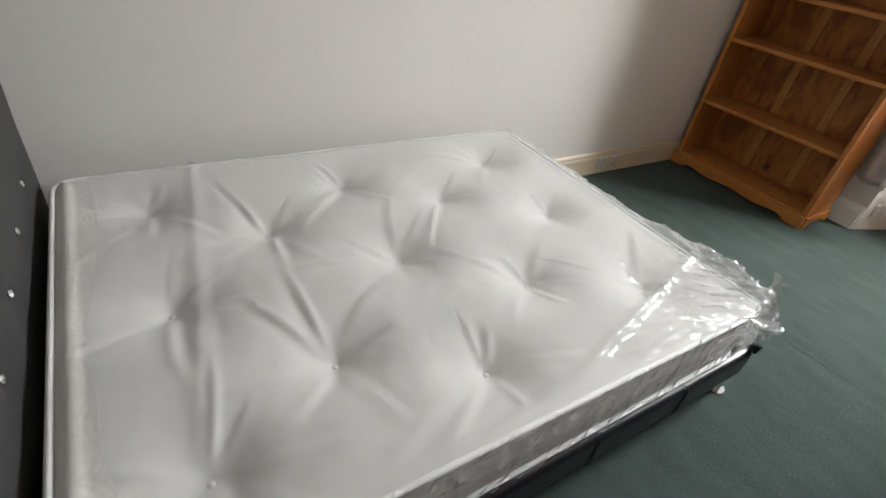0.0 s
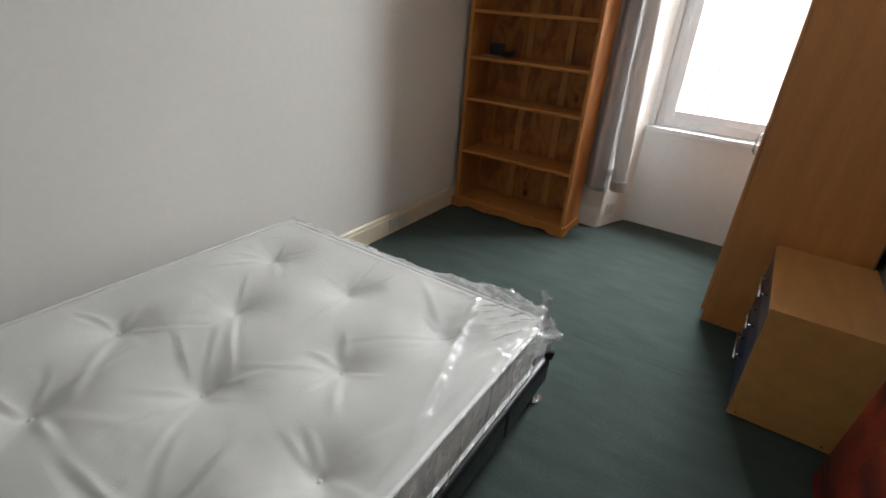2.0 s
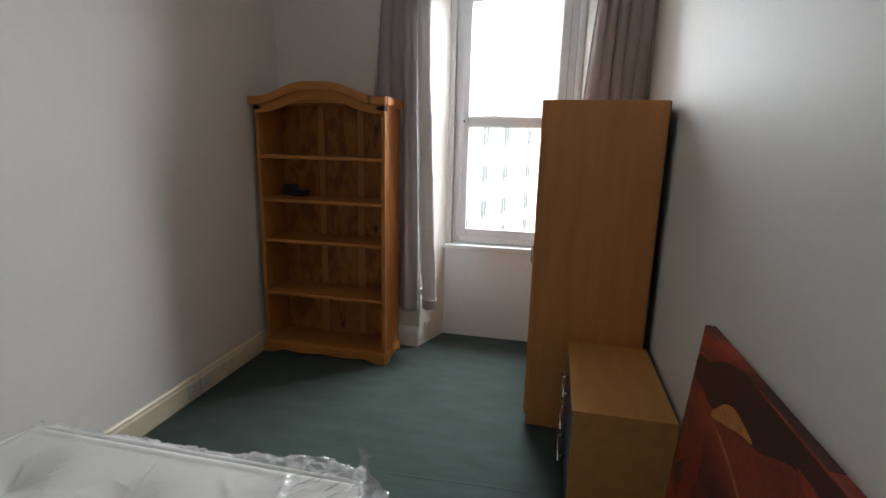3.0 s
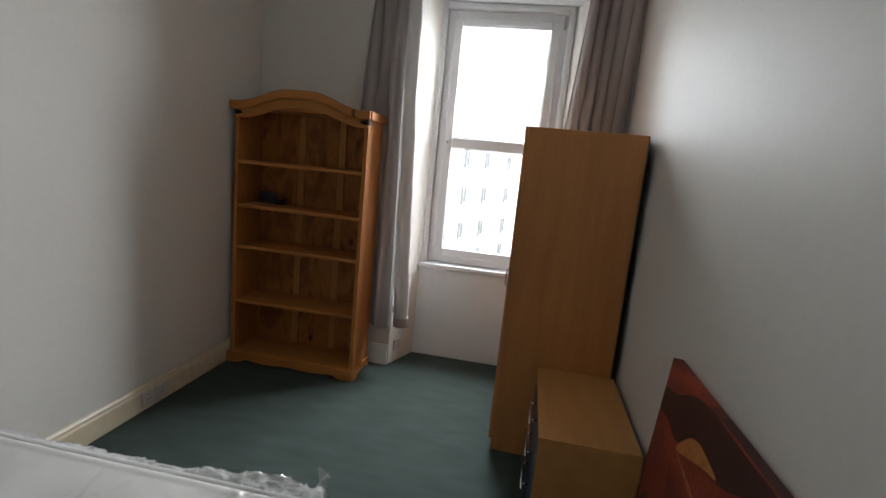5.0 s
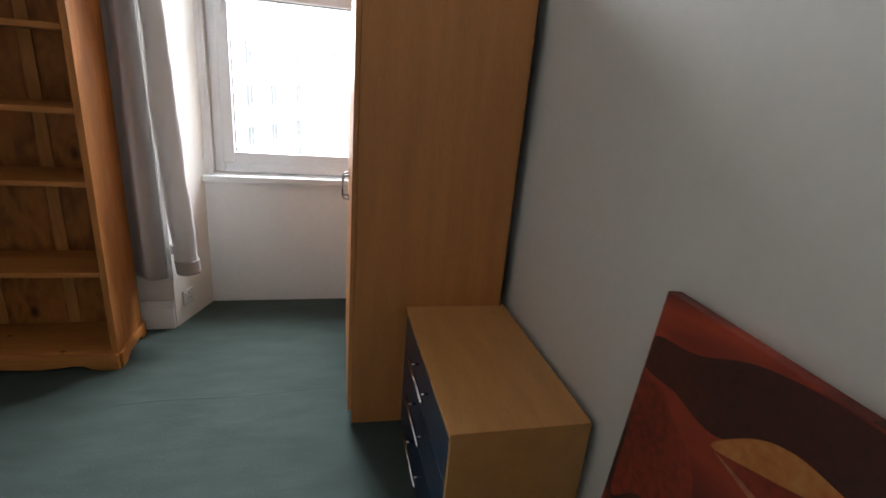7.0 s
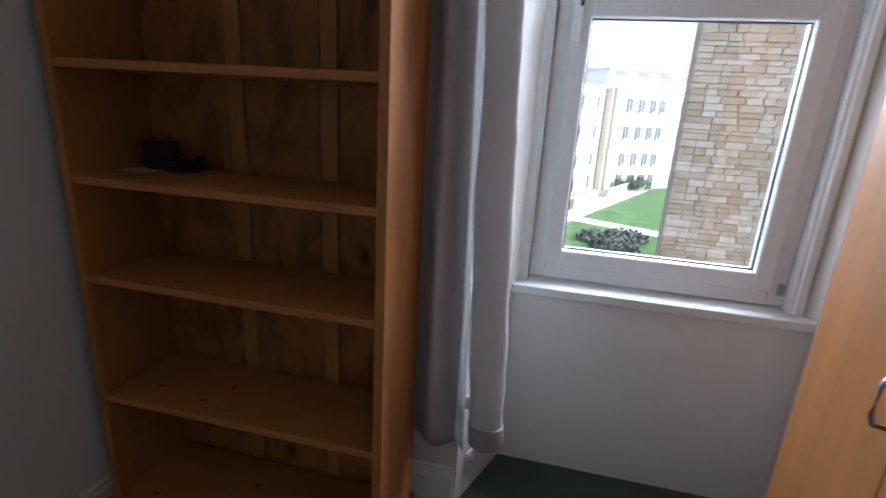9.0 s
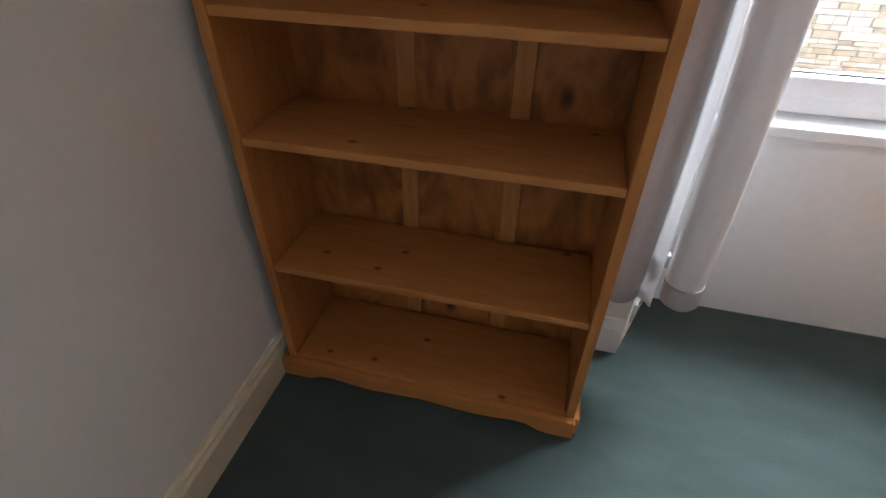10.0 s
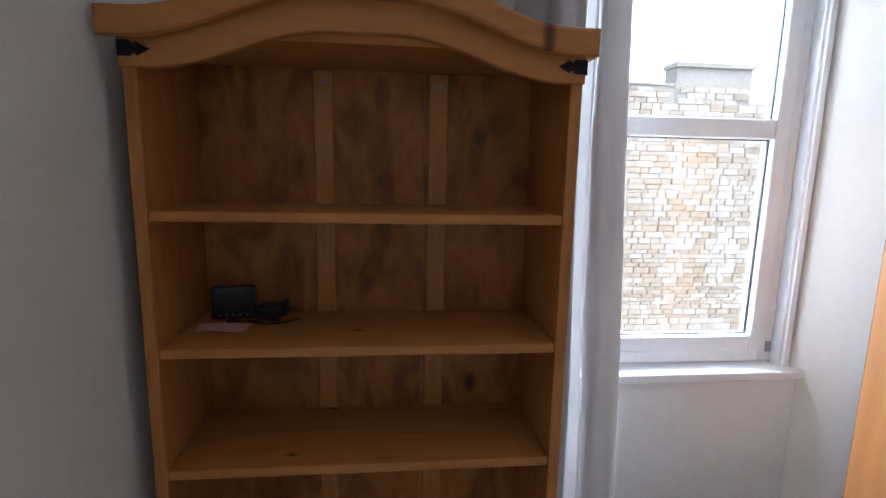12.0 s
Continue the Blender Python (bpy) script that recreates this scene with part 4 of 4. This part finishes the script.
def house(name, where, width, depth, floors, cols, m, label, top=True):
    """A rendered block of flats: local x along the front, front face at y = 0."""
    h = thing(name, (0, 0, 0), label, "apartment building")
    H = 2.85 * floors - 0.8
    part("wall", box(0, width, 0, depth, 0, H), m, h)
    part("parapet", box(-0.15, width + 0.15, -0.15, depth, H, H + 0.18), M_PVC, h)
    if top:
        pent = part("penthouse", box(0.6, width - 0.6, 2.6, depth - 1, H + 0.18, H + 2.2), M_RENDER, h)
        part("penthouse_roof", box(0.2, width - 0.2, 2.0, depth - 0.5, H + 2.2, H + 2.35), M_PVC, h)
        for i in range(int(width // 3.2)):
            part("penthouse_window", box(1.4 + i * 3.2, 2.8 + i * 3.2, 2.54, 2.6, H + 0.5, H + 1.9), M_WINPALE, h)
        part("balcony_rail", box(0.3, width * 0.62, 0.25, 0.30, H + 0.18, H + 1.0), M_PVC, h, "pale balcony screen")
    for f in range(floors):
        for x in cols:
            z = 2.85 * f - 0.36 if f else 0.02
            hh = 1.6 if f else 1.75
            w = part("window", box(x - 0.48, x + 0.48, -0.04, 0.03, z, z + hh), M_PVC, h)
            part("pane", box(x - 0.41, x - 0.03, -0.055, -0.042, z + 0.08, z + hh - 0.08), M_WINFAR, w)
            part("pane", box(x + 0.03, x + 0.41, -0.055, -0.042, z + 0.30, z + hh - 0.08), M_WINFAR, w)
    part("downpipe", tube([(width - 0.35, -0.08, 0), (width - 0.35, -0.08, H)], 0.06, 8), M_SLATE, h)
    h.matrix_basis = where
    return h


house("apartment_block", COURT @ pose(-7, 0, 0), 25.2, 11, 4, (3.6, 6.9, 11.1, 18.8, 23.0), M_RENDER, "white rendered four-storey flats with roof terrace")
house("apartment_block", COURT @ pose(18.8, -1.0, 0, 0, 0, -32), 30.0, 11, 4, (1.7, 3.35, 4.9, 6.2, 9.4, 11.2, 14.6, 16.4), M_RENDER, "white rendered four-storey flats beyond the courtyard")
court(structure("return_wall", box(18.25, 19.1, -0.6, 8, 0.0, 10.7), M_BUFF, "buff rendered return wall between the flats", "facade"))


def shrub(x, y, r, h, m, seed, label, leaves=420):
    s = thing("shrub", COURT @ Vector((x, y, 0.05)), label, "shrub", "courtyard shrubs")
    rnd = random.Random(seed)
    part("stems", tube([(0, 0, -0.05), (0.05, 0.03, h * 0.3), (0.02, -0.05, h * 0.6)], 0.05, 6), M_FENCE, s)
    b = bmesh.new()
    for _ in range(leaves):
        a, q = rnd.uniform(0, 6.28), math.sqrt(rnd.random())
        c = Vector((r * q * math.cos(a), r * 0.8 * q * math.sin(a), h * rnd.uniform(0.1, 1) * (1 - 0.5 * q * q)))
        t = Euler((rnd.uniform(-1, 1), rnd.uniform(-1, 1), rnd.uniform(0, 6.28))).to_matrix()
        k = rnd.uniform(0.1, 0.22)
        b.faces.new([b.verts.new(c + t @ Vector(p) * k) for p in ((-1, 0, 0), (0, -0.5, 0.15), (1, 0, 0), (0, 0.5, 0.15))])
    part("crown", b, m, s)


for i, (x, y, r, h, m, lb) in enumerate(((21.5, -3.6, 1.7, 1.7, M_LEAF, "leafy green shrub by the houses"), (20.5, -2.2, 1.5, 1.3, M_LEAF, "leafy green shrub by the houses"), (-3.4, -1.6, 1.0, 1.2, M_LEAF, "leafy green shrub by the houses"), (-4.0, -8.4, 1.4, 0.8, M_LEAFG, "low grey-green shrub beside the lawn"), (-2.6, -9.8, 1.5, 0.9, M_LEAFG, "low grey-green shrub beside the lawn"), (-5.2, -10.0, 1.5, 0.8, M_LEAFG, "low grey-green shrub beside the lawn"))):
    shrub(x, y, r, h, m, 20 + i, lb)
for x0, x1, y, h, m in ((-2.2, 5.0, -3.0, 1.0, M_FENCE), (5.3, 5.9, -3.0, 1.3, M_BUFF), (6.2, 11.0, -3.0, 0.8, M_BUFF), (14.0, 22.0, -3.1, 0.75, M_PAVE), (-7.0, -2.6, -3.0, 0.9, M_PAVE)):
    g = court(thing("garden_wall", (0, 0, 0), "low garden boundary wall in front of flats", "wall", "garden walls"), x0, y)
    part("wall_body", box(0, x1 - x0, 0, 0.25, 0, h), m, g)
    part("coping", box(-0.04, x1 - x0 + 0.04, -0.05, 0.30, h, h + 0.08), M_PAVE, g)

# neighbouring sandstone gable, block by block
SX0, SX1, SY = 3.98, 12.5, 12.0
gable = structure("stone_gable", box(SX0 + 0.03, SX1, SY + 0.002, SY + 0.6, ZG, 3.42), M_MORTAR, "weathered coursed sandstone gable of the neighbouring building", "facade")
tall = part("chimney_core", box(8.05, 10.2, SY + 0.002, SY + 0.6, 3.42, 4.30), M_MORTAR, gable)
part("coping", box(8.0, 10.25, SY - 0.06, SY + 0.66, 4.30, 4.42), M_MORTAR, gable, "weathered stone coping")
part("coping", box(3.93, 8.0, SY - 0.05, SY + 0.62, 3.80, 3.86), M_MORTAR, gable, "weathered stone coping")
part("core", box(SX0 + 0.03, 8.04, SY + 0.002, SY + 0.6, 3.42, 3.80), M_MORTAR, gable)
blocks = []
for wv in range(4):
    b = box(-0.5, 0.5, -0.05, 0.05, -0.5, 0.5)
    rr = random.Random(wv)
    for v in b.verts:
        v.co += Vector((rr.uniform(-0.02, 0.02), rr.uniform(-0.015, 0.015), rr.uniform(-0.05, 0.05)))
    bmesh.ops.bevel(b, geom=[e for e in b.edges if all(v.co.y < 0 for v in e.verts)], offset=0.03, segments=1, affect="EDGES")
    me = bpy.data.meshes.new("block")
    b.to_mesh(me)
    b.free()
    me.materials.append(M_STONE)
    blocks.append(me)
rnd = random.Random(11)
count, rest = 0, bmesh.new()
z = 3.78
while z > ZG + 0.3:
    hgt = rnd.uniform(0.09, 0.19)
    x = SX0
    while x < SX1 - 0.1:
        wid = rnd.uniform(0.20, 0.56) if x > SX0 else rnd.choice((0.35, 0.6))
        zz = z - hgt / 2
        if zz + hgt / 2 < 3.42 or x + wid < 8.04 or 8.05 < x and x + wid < 10.2:
            m = Matrix.LocRotScale((x + wid / 2, SY + rnd.uniform(-0.012, 0.012), zz), None, (wid - 0.009, 0.6, hgt - 0.008))
            if count < 300 and z > -2.4 and x < 10.2:
                o = new("stone_block", rnd.choice(blocks))
                o.parent = gable
                o.matrix_basis = m
                count += 1
            else:
                q = len(rest.verts)
                rest.from_mesh(rnd.choice(blocks))
                rest.verts.ensure_lookup_table()
                for i in range(q, len(rest.verts)):
                    rest.verts[i].co = m @ rest.verts[i].co
        x += wid
    z -= hgt
tagged(part("stone_blocks", rest, M_STONE, gable), kind="stuff")
